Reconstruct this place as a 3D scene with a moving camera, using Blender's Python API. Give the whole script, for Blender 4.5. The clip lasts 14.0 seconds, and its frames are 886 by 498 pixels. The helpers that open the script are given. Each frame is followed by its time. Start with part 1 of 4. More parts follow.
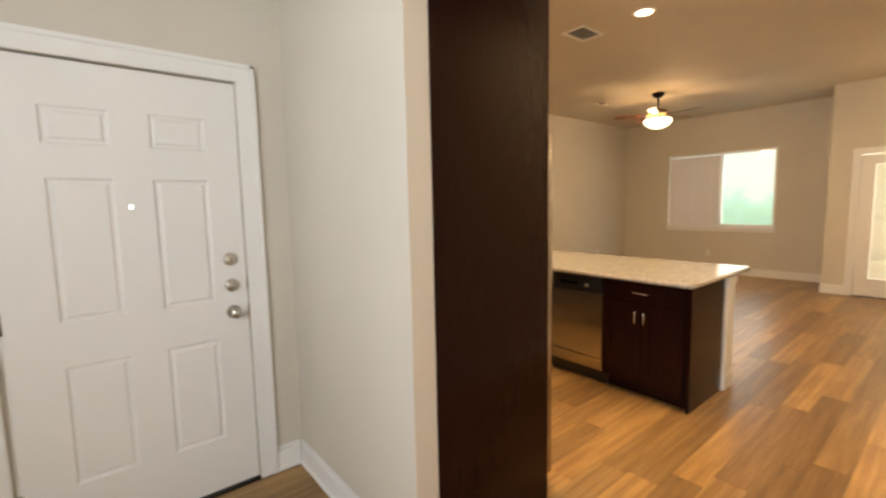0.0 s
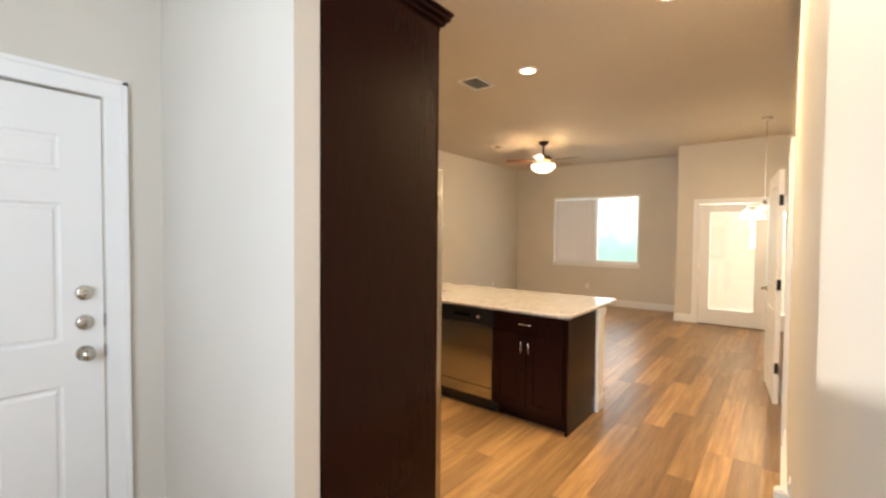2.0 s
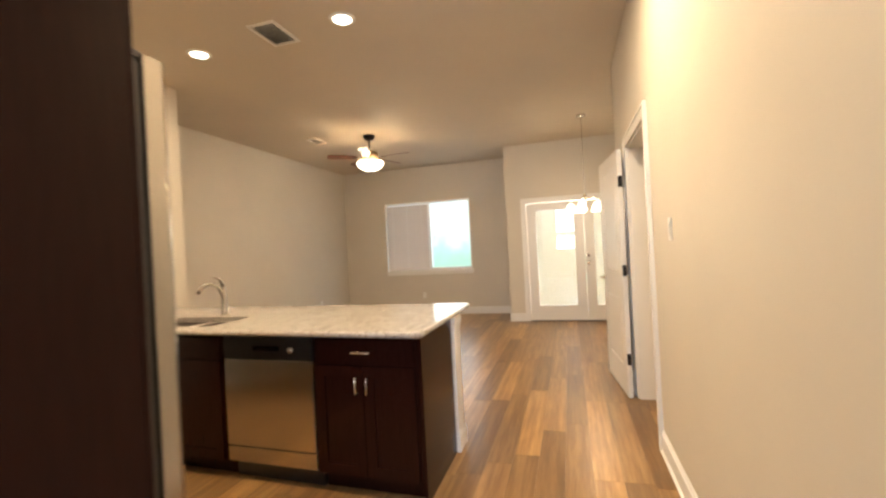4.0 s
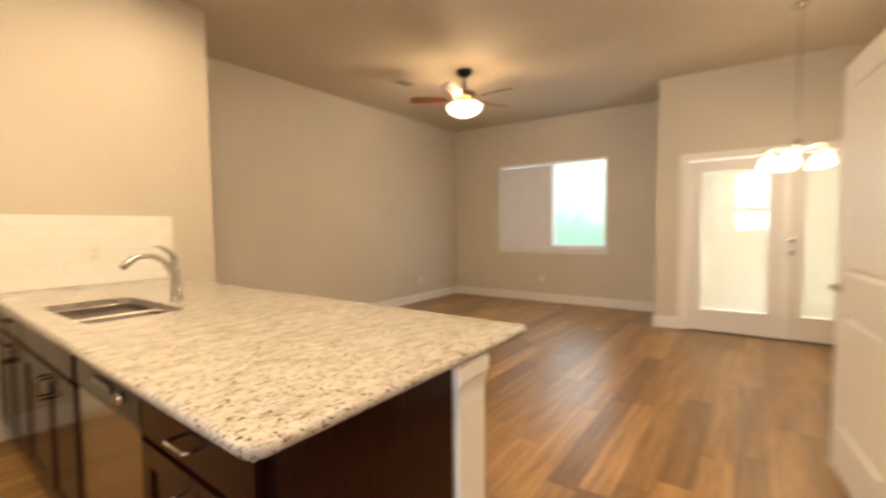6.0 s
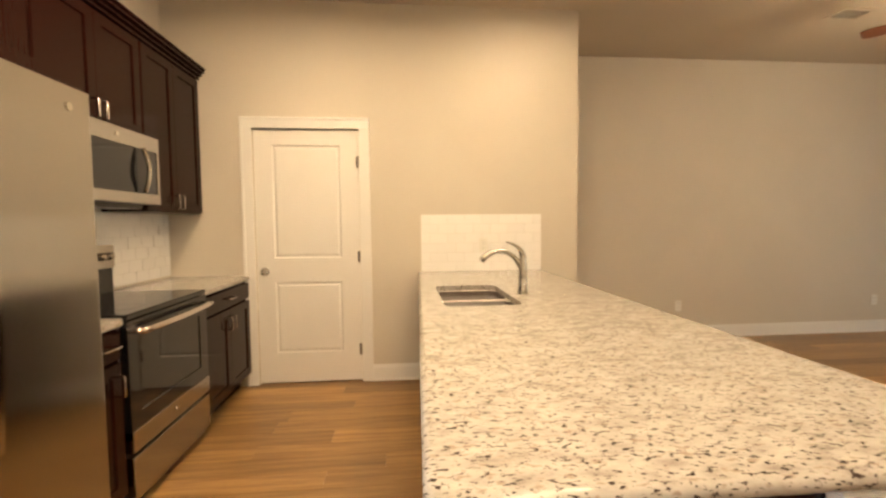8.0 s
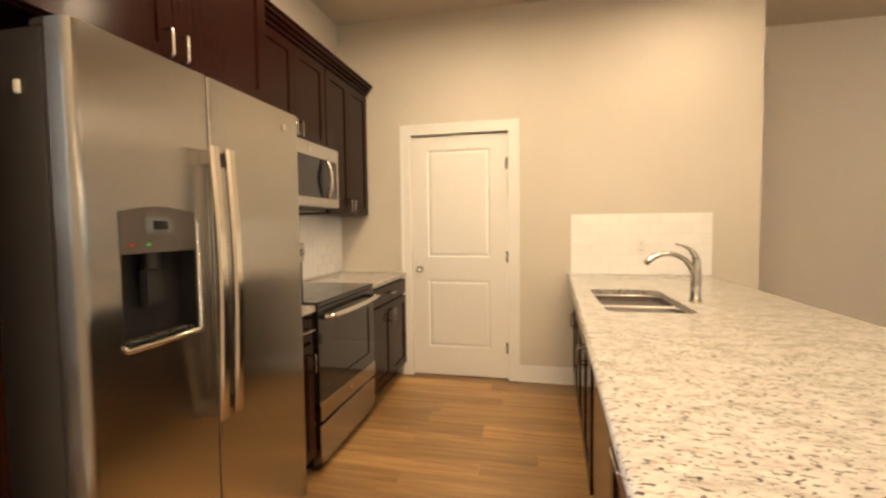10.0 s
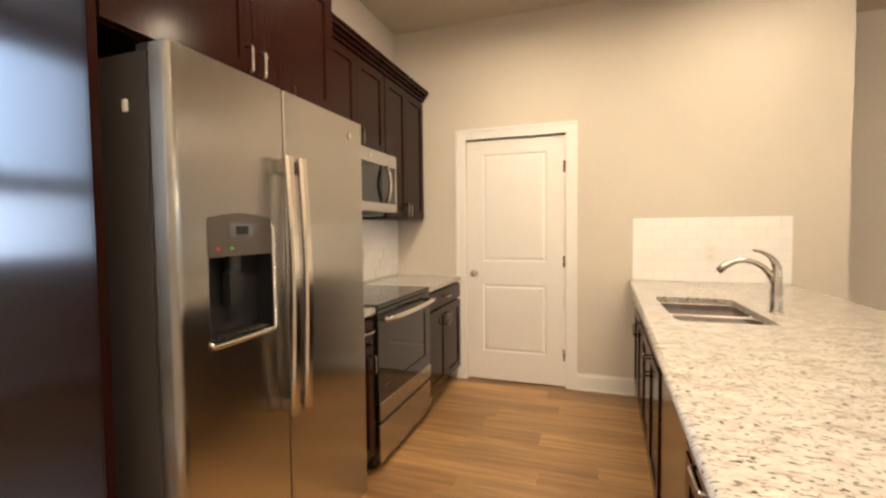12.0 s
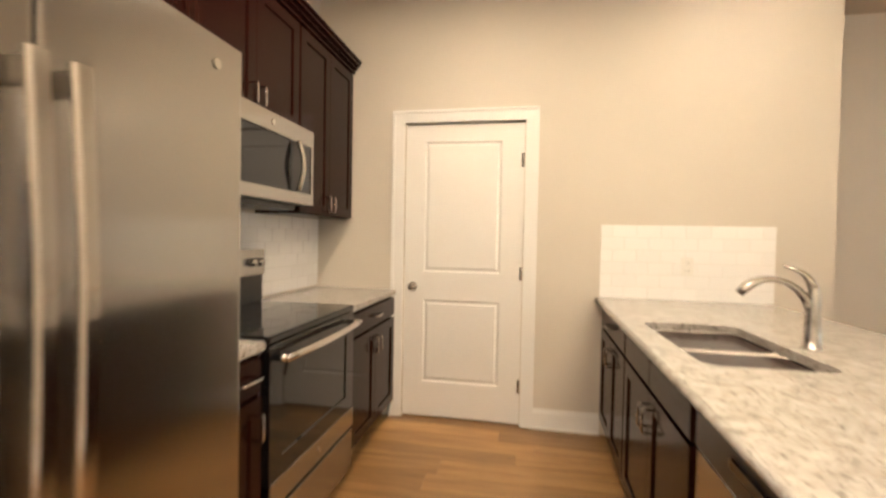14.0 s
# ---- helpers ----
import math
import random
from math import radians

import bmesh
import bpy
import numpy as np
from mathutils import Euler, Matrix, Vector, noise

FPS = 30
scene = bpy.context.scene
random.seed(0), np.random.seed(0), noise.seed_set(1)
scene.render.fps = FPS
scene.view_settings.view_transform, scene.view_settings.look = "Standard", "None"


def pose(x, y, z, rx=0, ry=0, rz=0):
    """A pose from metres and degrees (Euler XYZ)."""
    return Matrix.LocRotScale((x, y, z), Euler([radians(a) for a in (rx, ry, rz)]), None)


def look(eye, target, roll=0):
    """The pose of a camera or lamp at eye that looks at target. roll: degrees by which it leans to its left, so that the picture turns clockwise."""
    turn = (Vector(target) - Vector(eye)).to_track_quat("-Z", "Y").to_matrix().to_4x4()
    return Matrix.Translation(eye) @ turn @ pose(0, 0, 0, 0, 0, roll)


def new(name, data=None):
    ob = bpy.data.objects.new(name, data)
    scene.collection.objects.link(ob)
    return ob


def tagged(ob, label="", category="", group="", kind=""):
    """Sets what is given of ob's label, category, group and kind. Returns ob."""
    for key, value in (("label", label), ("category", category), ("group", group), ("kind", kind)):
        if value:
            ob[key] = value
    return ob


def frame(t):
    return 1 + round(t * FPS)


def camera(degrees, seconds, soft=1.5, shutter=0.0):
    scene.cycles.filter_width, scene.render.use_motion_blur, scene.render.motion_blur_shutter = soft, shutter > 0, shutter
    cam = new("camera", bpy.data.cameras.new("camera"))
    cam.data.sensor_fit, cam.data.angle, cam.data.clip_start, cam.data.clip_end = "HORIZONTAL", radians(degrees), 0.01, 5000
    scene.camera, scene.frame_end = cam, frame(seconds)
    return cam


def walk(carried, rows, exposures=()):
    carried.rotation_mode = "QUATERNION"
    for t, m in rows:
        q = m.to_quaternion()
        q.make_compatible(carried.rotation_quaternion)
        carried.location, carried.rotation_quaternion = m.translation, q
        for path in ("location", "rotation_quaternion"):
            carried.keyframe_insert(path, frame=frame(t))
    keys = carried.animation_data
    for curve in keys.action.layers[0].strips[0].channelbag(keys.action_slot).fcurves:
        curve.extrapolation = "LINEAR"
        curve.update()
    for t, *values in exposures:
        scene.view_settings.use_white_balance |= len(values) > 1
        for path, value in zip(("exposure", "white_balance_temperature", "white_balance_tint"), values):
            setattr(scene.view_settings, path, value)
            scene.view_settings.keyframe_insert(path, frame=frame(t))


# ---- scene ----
cam = camera(91.1, 14.0, soft=2.5, shutter=0.5)
PATH = [
    (0, (-0.893, -0.141, 1.424), (0.366, 1.399, 1.221), -1.2),
    (0.5, (-0.872, -0.165, 1.446), (0.543, 1.236, 1.26), -0.2),
    (1, (-0.865, -0.181, 1.45), (0.662, 1.107, 1.348), 0.1),
    (1.5, (-0.868, -0.21, 1.454), (0.687, 1.047, 1.429), 0.0),
    (2, (-0.879, -0.204, 1.438), (0.696, 1.027, 1.377), 0.5),
    (2.5, (-0.835, -0.128, 1.388), (0.74, 1.094, 1.236), 0.6),
    (3, (-0.626, 0.002, 1.286), (1.06, 1.077, 1.34), -0.8),
    (3.5, (-0.355, 0.172, 1.268), (1.5, 0.92, 1.294), -1.7),
    (3.7, (-0.211, 0.23, 1.283), (1.71, 0.785, 1.289), -3.0),
    (5.8, (1.506, 0.25, 1.277), (3.27, 1.193, 1.256), 0.5),
    (6, (1.636, 0.268, 1.261), (3.261, 1.428, 1.157), -0.5),
    (6.5, (1.839, 0.377, 1.27), (3.048, 1.969, 1.226), -0.3),
    (7, (1.923, 0.414, 1.287), (2.593, 2.297, 1.223), -1.0),
    (7.5, (1.995, 0.371, 1.281), (2.343, 2.336, 1.156), -0.5),
    (8, (1.998, 0.361, 1.279), (2.181, 2.349, 1.164), -0.5),
    (8.5, (1.982, 0.363, 1.272), (2.04, 2.359, 1.165), -0.1),
    (9, (1.95, 0.353, 1.274), (1.853, 2.348, 1.17), -0.4),
    (11.5, (1.854, 0.339, 1.284), (1.161, 2.212, 1.175), -0.3),
    (12, (1.853, 0.328, 1.285), (1.205, 2.218, 1.197), -0.6),
    (12.5, (1.839, 0.361, 1.258), (1.263, 2.272, 1.126), 0.4),
    (13, (1.739, 0.464, 1.235), (1.296, 2.411, 1.125), 0.3),
    (13.5, (1.694, 0.62, 1.219), (1.351, 2.582, 1.032), 0.2),
    (14, (1.652, 0.978, 1.252), (1.293, 2.945, 1.201), 1.1),
]
EXPOSURES = [(0.0, -0.20, 7600, 12), (0.5, -0.06, 7200, 11), (1.5, 0.24, 6380, 10), (2.5, 0.12, 6550, 10), (3.0, 0.2, 6350, 10), (3.5, 0.10, 6200, 10),
             (6.0, 0.0, 6650, 10), (7.5, -0.04, 6650, 10), (9.0, -0.03, 6550, 10), (11.5, 0.09, 5750, 10), (14.0, 0.12, 5600, 10)]
walk(cam, [(t, look(eye, target, roll)) for t, eye, target, roll in PATH], EXPOSURES)

# world, lights
world = bpy.data.worlds.new("world")
scene.world = world
world.use_nodes = True
wn = world.node_tree
sky = wn.nodes.new("ShaderNodeTexSky")
sky.sky_type = 'NISHITA'
sky.sun_disc = False
sky.sun_elevation = radians(13)
sky.sun_rotation = radians(301)
wn.links.new(sky.outputs[0], wn.nodes["Background"].inputs[0])
wn.nodes["Background"].inputs[1].default_value = 0.12
H = 3.01                      # ceiling height
WARM = (1.0, 0.73, 0.44)
DAY = (0.80, 0.90, 1.0)


def lamp(name, kind, m, power, colour, **extra):
    d = bpy.data.lights.new(name, kind)
    d.energy, d.color = power, colour
    if kind == 'AREA':
        d.shape = extra.get("shape", 'RECTANGLE')
        d.size, d.size_y = extra["size"], extra.get("size_y", extra["size"])
        d.spread = radians(extra.get("spread", 180))
    else:
        d.shadow_soft_size = extra.get("size", 0.05)
    ob = new(name, d)
    ob.matrix_world = m
    return ob


# the two cans at x 1.35 are unseen, added to light the stove side
CANS = [(2.26, 0.40, 48), (2.89, 1.74, 25), (2.94, 3.09, 17), (1.35, 1.75, 33), (1.35, 2.70, 29)]
for cx, cy, watts in CANS:
    lamp("can_lamp", 'AREA', pose(cx, cy, H - 0.03, 0, 0, 0), watts, WARM, size=0.13, shape='DISK', spread=175)
lamp("fan_lamp", 'POINT', pose(5.85, 2.96, 2.55), 46, WARM, size=0.10)
lamp("chandelier_lamp", 'POINT', pose(6.2, 0.0, 1.72), 30, WARM, size=0.12)
lamp("vanity_lamp", 'POINT', pose(4.40, -0.68, 2.05), 22, WARM, size=0.08)
lamp("window_day", 'AREA', look((8.60, 2.99, 1.6), (0, 2.99, 1.6)), 27, DAY, size=1.75, size_y=1.3)
lamp("patio_day", 'AREA', look((7.95, -0.02, 1.2), (0, -0.02, 1.1)), 135, (0.98, 0.97, 0.95), size=2.4, size_y=2.2)
lamp("foyer_day", 'AREA', look((-2.44, -0.12, 2.26), (0, -0.12, 2.21)), 55, (0.68, 0.81, 1.0), size=1.6, size_y=0.98, spread=165)
lamp("foyer_day", 'AREA', look((-2.44, -0.12, 1.35), (0, -0.12, 1.35)), 33, (0.74, 0.85, 1.0), size=1.6, size_y=0.5, spread=165)
sun = bpy.data.lights.new("sun", 'SUN')
sun.energy, sun.color, sun.angle = 5.0, (1.0, 0.985, 0.96), radians(0.6)
sun_ob = new("sun", sun)
sun_ob.matrix_world = look((-20, 12, 8), (-19, 11.46, 7.75))



# materials
def mat(name, colour, rough=0.5, metal=0.0):
    m = bpy.data.materials.new(name)
    m.use_nodes = True
    b = m.node_tree.nodes["Principled BSDF"]
    b.inputs["Base Color"].default_value = (*colour, 1)
    b.inputs["Roughness"].default_value = rough
    b.inputs["Metallic"].default_value = metal
    return m, m.node_tree, b


def coords(nt, scale=(1, 1, 1), world_space=False):
    mp = nt.nodes.new("ShaderNodeMapping")
    mp.inputs["Scale"].default_value = scale
    if world_space:
        g = nt.nodes.new("ShaderNodeNewGeometry")
        nt.links.new(g.outputs["Position"], mp.inputs[0])
    else:
        c = nt.nodes.new("ShaderNodeTexCoord")
        nt.links.new(c.outputs["Object"], mp.inputs[0])
    return mp.outputs[0]


def noise_tex(nt, vec, scale, detail=4, rough=0.55):
    n = nt.nodes.new("ShaderNodeTexNoise")
    n.inputs["Scale"].default_value, n.inputs["Detail"].default_value = scale, detail
    n.inputs["Roughness"].default_value = rough
    nt.links.new(vec, n.inputs["Vector"])
    return n.outputs["Fac"]


def ramp(nt, fac, stops):
    r = nt.nodes.new("ShaderNodeValToRGB")
    while len(r.color_ramp.elements) < len(stops):
        r.color_ramp.elements.new(0.5)
    for e, (p, c) in zip(r.color_ramp.elements, stops):
        e.position, e.color = p, (*c, 1)
    nt.links.new(fac, r.inputs[0])
    return r.outputs[0]


def bump(nt, b, height, strength, dist=0.002):
    n = nt.nodes.new("ShaderNodeBump")
    n.inputs["Strength"].default_value, n.inputs["Distance"].default_value = strength, dist
    nt.links.new(height, n.inputs["Height"])
    nt.links.new(n.outputs[0], b.inputs["Normal"])


def vary_rough(nt, b, fac, lo, hi):
    m = nt.nodes.new("ShaderNodeMapRange")
    m.inputs["To Min"].default_value, m.inputs["To Max"].default_value = lo, hi
    nt.links.new(fac, m.inputs[0])
    nt.links.new(m.outputs[0], b.inputs["Roughness"])


def paint(name, c, rough, peel=0.25, spread=0.03):
    m, nt, b = mat(name, c, rough)
    v = coords(nt, world_space=True)
    big = noise_tex(nt, v, 1.3, 3)
    col = ramp(nt, big, [(0.3, tuple(x * (1 - spread) for x in c)), (0.7, tuple(min(1, x * (1 + spread)) for x in c))])
    nt.links.new(col, b.inputs["Base Color"])
    fine = noise_tex(nt, v, 130, 3)
    bump(nt, b, fine, peel, 0.0015)
    vary_rough(nt, b, big, rough - 0.06, rough + 0.06)
    return m


WALL = paint("greige_wall_paint", (0.61, 0.565, 0.49), 0.62, 0.35)
# ceiling's dimmer, warmer light is put into its colour; the walls' greige is paler
CEIL = paint("ceiling_paint_dimmed", (0.53, 0.468, 0.375), 0.8, 0.5)
TRIM = paint("white_trim_paint", (0.80, 0.79, 0.765), 0.35, 0.05, 0.015)
DOORW = paint("white_door_paint", (0.79, 0.775, 0.745), 0.38, 0.12, 0.02)
PLATE = paint("white_plastic", (0.78, 0.77, 0.73), 0.4, 0.0, 0.01)

ESP, nt, b = mat("espresso_wood", (0.030, 0.012, 0.008), 0.3)
v = coords(nt, (9, 9, 0.7), True)
g = noise_tex(nt, v, 9, 3, 0.5)
nt.links.new(ramp(nt, g, [(0.25, (0.0125, 0.0036, 0.0026)), (0.75, (0.0195, 0.0060, 0.0042))]), b.inputs["Base Color"])
b.inputs["Specular IOR Level"].default_value = 0.13
vary_rough(nt, b, noise_tex(nt, coords(nt, (6, 6, 0.6), True), 14, 3), 0.13, 0.19)

GRAN, nt, b = mat("speckled_granite", (0.7, 0.62, 0.5), 0.12)
v = coords(nt, (0.55, 1.1, 1), True)
base = ramp(nt, noise_tex(nt, v, 30, 5, 0.6), [(0.30, (0.27, 0.245, 0.220)), (0.46, (0.395, 0.368, 0.333)), (0.70, (0.49, 0.465, 0.43))])
flake = noise_tex(nt, v, 118, 3, 0.6)
mask = ramp(nt, flake, [(0.575, (0, 0, 0)), (0.625, (1, 1, 1))])
mid = noise_tex(nt, v, 60, 3, 0.55)
mask2 = ramp(nt, mid, [(0.58, (0, 0, 0)), (0.68, (1, 1, 1))])
mx = nt.nodes.new("ShaderNodeMixRGB")
mx.inputs[2].default_value = (0.30, 0.25, 0.205, 1)
nt.links.new(mask2, mx.inputs[0]); nt.links.new(base, mx.inputs[1])
mx2 = nt.nodes.new("ShaderNodeMixRGB")
mx2.inputs[2].default_value = (0.05, 0.036, 0.031, 1)
nt.links.new(mask, mx2.inputs[0]); nt.links.new(mx.outputs[0], mx2.inputs[1])
nt.links.new(mx2.outputs[0], b.inputs["Base Color"])
vary_rough(nt, b, mid, 0.08, 0.2)


def steel(name, c, rough, stretch, along=0.0):
    """Brushed metal; along: how far the reflections smear across the brush lines."""
    m, nt, b = mat(name, c, rough, 1.0)
    v = coords(nt, stretch, True)
    n = noise_tex(nt, v, 14, 5, 0.7)
    bump(nt, b, n, 0.03, 0.0005)
    vary_rough(nt, b, n, rough - 0.03, rough + 0.04)
    if along:
        tg = nt.nodes.new("ShaderNodeTangent")
        tg.direction_type, tg.axis = 'RADIAL', 'Z'
        nt.links.new(tg.outputs[0], b.inputs["Tangent"])
        wave = noise_tex(nt, coords(nt, (1, 1, 0.5), True), 5, 2)
        bp = nt.nodes.new("ShaderNodeBump")
        bp.inputs["Strength"].default_value, bp.inputs["Distance"].default_value = 0.10, 0.003
        nt.links.new(wave, bp.inputs["Height"])
        nt.links.new(b.inputs["Normal"].links[0].from_node.outputs[0], b.inputs["Normal"])
        nt.links.new(bp.outputs[0], b.inputs["Normal"].links[0].from_node.inputs["Normal"])
    b.inputs["Anisotropic"].default_value = along
    return m


STEEL = steel("brushed_stainless_steel", (0.43, 0.41, 0.38), 0.20, (40, 40, 1), 0.92)
SINKSTEEL = steel("satin_sink_steel", (0.84, 0.79, 0.72), 0.36, (12, 12, 12))
BRASS = mat("antique_bronze_fitting", (0.15, 0.10, 0.062), 0.5, 0.6)[0]
GREEN = mat("green_led", (0.03, 0.5, 0.08), 0.4)[0]
STEELV = steel("satin_steel_handle", (0.66, 0.62, 0.56), 0.15, (30, 30, 1))
NICKEL = steel("brushed_nickel", (0.60, 0.57, 0.52), 0.25, (10, 10, 10))
BRONZE = mat("dark_bronze_metal", (0.035, 0.03, 0.028), 0.4, 0.8)[0]
GREYSIDE = paint("dark_grey_cabinet_steel", (0.055, 0.05, 0.05), 0.4, 0.3)
BLACK = mat("black_plastic", (0.012, 0.012, 0.013), 0.3)[0]
BGLASS = mat("black_glass", (0.008, 0.008, 0.009), 0.05)[0]
# near-black: painted shade of slots and grille gaps, and the bed under plank joints
DARKGAP = mat("shade_and_joint_black", (0.01, 0.01, 0.01), 0.8)[0]
RED = mat("red_led", (0.5, 0.02, 0.01), 0.4)[0]
SCREEN = mat("grey_display", (0.10, 0.11, 0.12), 0.15)[0]

TILE, nt, b = mat("white_glazed_tile", (0.80, 0.79, 0.77), 0.12)
oi = nt.nodes.new("ShaderNodeObjectInfo")
nt.links.new(ramp(nt, oi.outputs["Random"], [(0, (0.85, 0.845, 0.83)), (1, (0.89, 0.885, 0.87))]), b.inputs["Base Color"])
bump(nt, b, noise_tex(nt, coords(nt, world_space=True), 14, 2), 0.12, 0.003)
GROUT = paint("pale_grout", (0.73, 0.71, 0.67), 0.85, 0.3)


def plank_mat(name, island):
    m, nt, b = mat(name, (0.3, 0.16, 0.07), 0.34)
    if island:
        src = nt.nodes.new("ShaderNodeNewGeometry").outputs["Random Per Island"]
    else:
        src = nt.nodes.new("ShaderNodeObjectInfo").outputs["Random"]
    v = coords(nt, (0.55, 8, 1), True)
    off = nt.nodes.new("ShaderNodeVectorMath")
    off.operation = 'MULTIPLY_ADD'
    comb = nt.nodes.new("ShaderNodeCombineXYZ")
    for i in range(3):
        nt.links.new(src, comb.inputs[i])
    nt.links.new(comb.outputs[0], off.inputs[0])
    off.inputs[1].default_value = (37, 91, 13)
    nt.links.new(v, off.inputs[2])
    grain = noise_tex(nt, off.outputs[0], 3.2, 7, 0.62)
    fine = noise_tex(nt, off.outputs[0], 22, 5, 0.6)
    c1 = ramp(nt, grain, [(0.20, (0.165, 0.086, 0.033)), (0.42, (0.25, 0.138, 0.053)), (0.60, (0.355, 0.212, 0.086)), (0.82, (0.47, 0.30, 0.135))])
    tone = ramp(nt, src, [(0.0, (0.64, 0.61, 0.58)), (0.3, (0.88, 0.87, 0.85)), (0.7, (1.10, 1.09, 1.05)), (1.0, (1.38, 1.36, 1.26))])
    mul = nt.nodes.new("ShaderNodeMixRGB")
    mul.blend_type = 'MULTIPLY'
    mul.inputs[0].default_value = 1
    nt.links.new(c1, mul.inputs[1]); nt.links.new(tone, mul.inputs[2])
    mul2 = nt.nodes.new("ShaderNodeMixRGB")
    mul2.blend_type = 'MULTIPLY'
    mul2.inputs[0].default_value = 0.38
    nt.links.new(mul.outputs[0], mul2.inputs[1])
    nt.links.new(ramp(nt, fine, [(0.3, (0.7, 0.68, 0.66)), (0.6, (1, 1, 1))]), mul2.inputs[2])
    nt.links.new(mul2.outputs[0], b.inputs["Base Color"])
    vary_rough(nt, b, grain, 0.27, 0.40)
    bump(nt, b, fine, 0.12, 0.0006)
    return m


PLANK, PLANKI = plank_mat("honey_oak_plank", False), plank_mat("honey_oak_planks_far", True)
FANWOOD = mat("reddish_walnut_blade", (0.12, 0.04, 0.018), 0.35)[0]


def glow(name, c, s):
    m = bpy.data.materials.new(name)
    m.use_nodes = True
    nt = m.node_tree
    b = nt.nodes["Principled BSDF"]
    b.inputs["Base Color"].default_value = (*c, 1)
    b.inputs["Emission Color"].default_value = (*c, 1)
    b.inputs["Emission Strength"].default_value = s
    return m


SHADE = glow("lit_frosted_glass", (1.0, 0.86, 0.62), 5.0)
CANGLOW = glow("lit_can_diffuser", (1.0, 0.9, 0.72), 9.0)
# lens glows by itself in place of daylight coming through the door
PEEP = glow("daylit_peephole_lens", (0.75, 0.8, 1.0), 3.0)


def translucent(name, c, share):
    m, nt, b = mat(name, c, 0.6)
    o = nt.nodes["Material Output"]
    t = nt.nodes.new("ShaderNodeBsdfTranslucent")
    t.inputs[0].default_value = (*c, 1)
    x = nt.nodes.new("ShaderNodeMixShader")
    x.inputs[0].default_value = share
    nt.links.new(b.outputs[0], x.inputs[1]); nt.links.new(t.outputs[0], x.inputs[2]); nt.links.new(x.outputs[0], o.inputs[0])
    return m


BLIND = translucent("translucent_blind_slat", (0.62, 0.53, 0.47), 0.10)
SHEER = translucent("cream_blind_fabric", (0.86, 0.81, 0.74), 0.30)

GLASS = bpy.data.materials.new("window_glass")
GLASS.use_nodes = True
nt = GLASS.node_tree
nt.nodes.clear()
o = nt.nodes.new("ShaderNodeOutputMaterial"); mxs = nt.nodes.new("ShaderNodeMixShader")
tr = nt.nodes.new("ShaderNodeBsdfTransparent"); gl = nt.nodes.new("ShaderNodeBsdfGlossy")
tr.inputs[0].default_value = (0.93, 0.97, 0.95, 1)
gl.inputs["Roughness"].default_value = 0.02
mxs.inputs[0].default_value = 0.07
nt.links.new(tr.outputs[0], mxs.inputs[1]); nt.links.new(gl.outputs[0], mxs.inputs[2]); nt.links.new(mxs.outputs[0], o.inputs[0])
MIRROR = mat("silvered_mirror", (0.85, 0.86, 0.85), 0.02, 1.0)[0]

# bright outdoor distance: pale sky over soft green, glowing
OUT = bpy.data.materials.new("bright_outdoor_distance")
OUT.use_nodes = True
nt = OUT.node_tree
nt.nodes.clear()
o = nt.nodes.new("ShaderNodeOutputMaterial"); em = nt.nodes.new("ShaderNodeEmission")
sep = nt.nodes.new("ShaderNodeSeparateXYZ"); gm = nt.nodes.new("ShaderNodeNewGeometry")
nt.links.new(gm.outputs["Position"], sep.inputs[0])
ad = nt.nodes.new("ShaderNodeMath"); ad.operation = 'MULTIPLY_ADD'; ad.inputs[1].default_value = 1.7
nt.links.new(noise_tex(nt, coords(nt, world_space=True), 1.1, 5), ad.inputs[0])
nt.links.new(sep.outputs[2], ad.inputs[2])
mr = nt.nodes.new("ShaderNodeMapRange"); mr.inputs["From Min"].default_value = 0.0; mr.inputs["From Max"].default_value = 4.0
nt.links.new(ad.outputs[0], mr.inputs[0])
nt.links.new(ramp(nt, mr.outputs[0], [(0.0, (0.36, 0.62, 0.46)), (0.47, (0.52, 0.80, 0.66)), (0.56, (0.62, 0.95, 0.82)), (0.64, (0.95, 1.0, 1.0)), (1.0, (1, 1, 1))]), em.inputs[0])
em.inputs[1].default_value = 1.5
nt.links.new(em.outputs[0], o.inputs[0])


# mesh helpers
def boxm(bm, x0, y0, z0, x1, y1, z1, bev=0.0):
    r = bmesh.ops.create_cube(bm, size=1)
    vs = r["verts"]
    for q in vs:
        q.co = Vector(((x0 + x1) / 2 + q.co.x * (x1 - x0), (y0 + y1) / 2 + q.co.y * (y1 - y0), (z0 + z1) / 2 + q.co.z * (z1 - z0)))
    if bev:
        es = list({e for q in vs for e in q.link_edges})
        bmesh.ops.bevel(bm, geom=es, offset=bev, segments=2, affect='EDGES', clamp_overlap=True)
    return bm


def box(x0, y0, z0, x1, y1, z1, bev=0.0):
    return boxm(bmesh.new(), x0, y0, z0, x1, y1, z1, bev)


def cyl(bm, p, q, r, r2=None, seg=16):
    p, q = Vector(p), Vector(q)
    d = q - p
    m = Matrix.Translation((p + q) / 2) @ d.to_track_quat('Z', 'Y').to_matrix().to_4x4()
    bmesh.ops.create_cone(bm, cap_ends=True, segments=seg, radius1=r, radius2=r if r2 is None else r2, depth=d.length, matrix=m)
    return bm


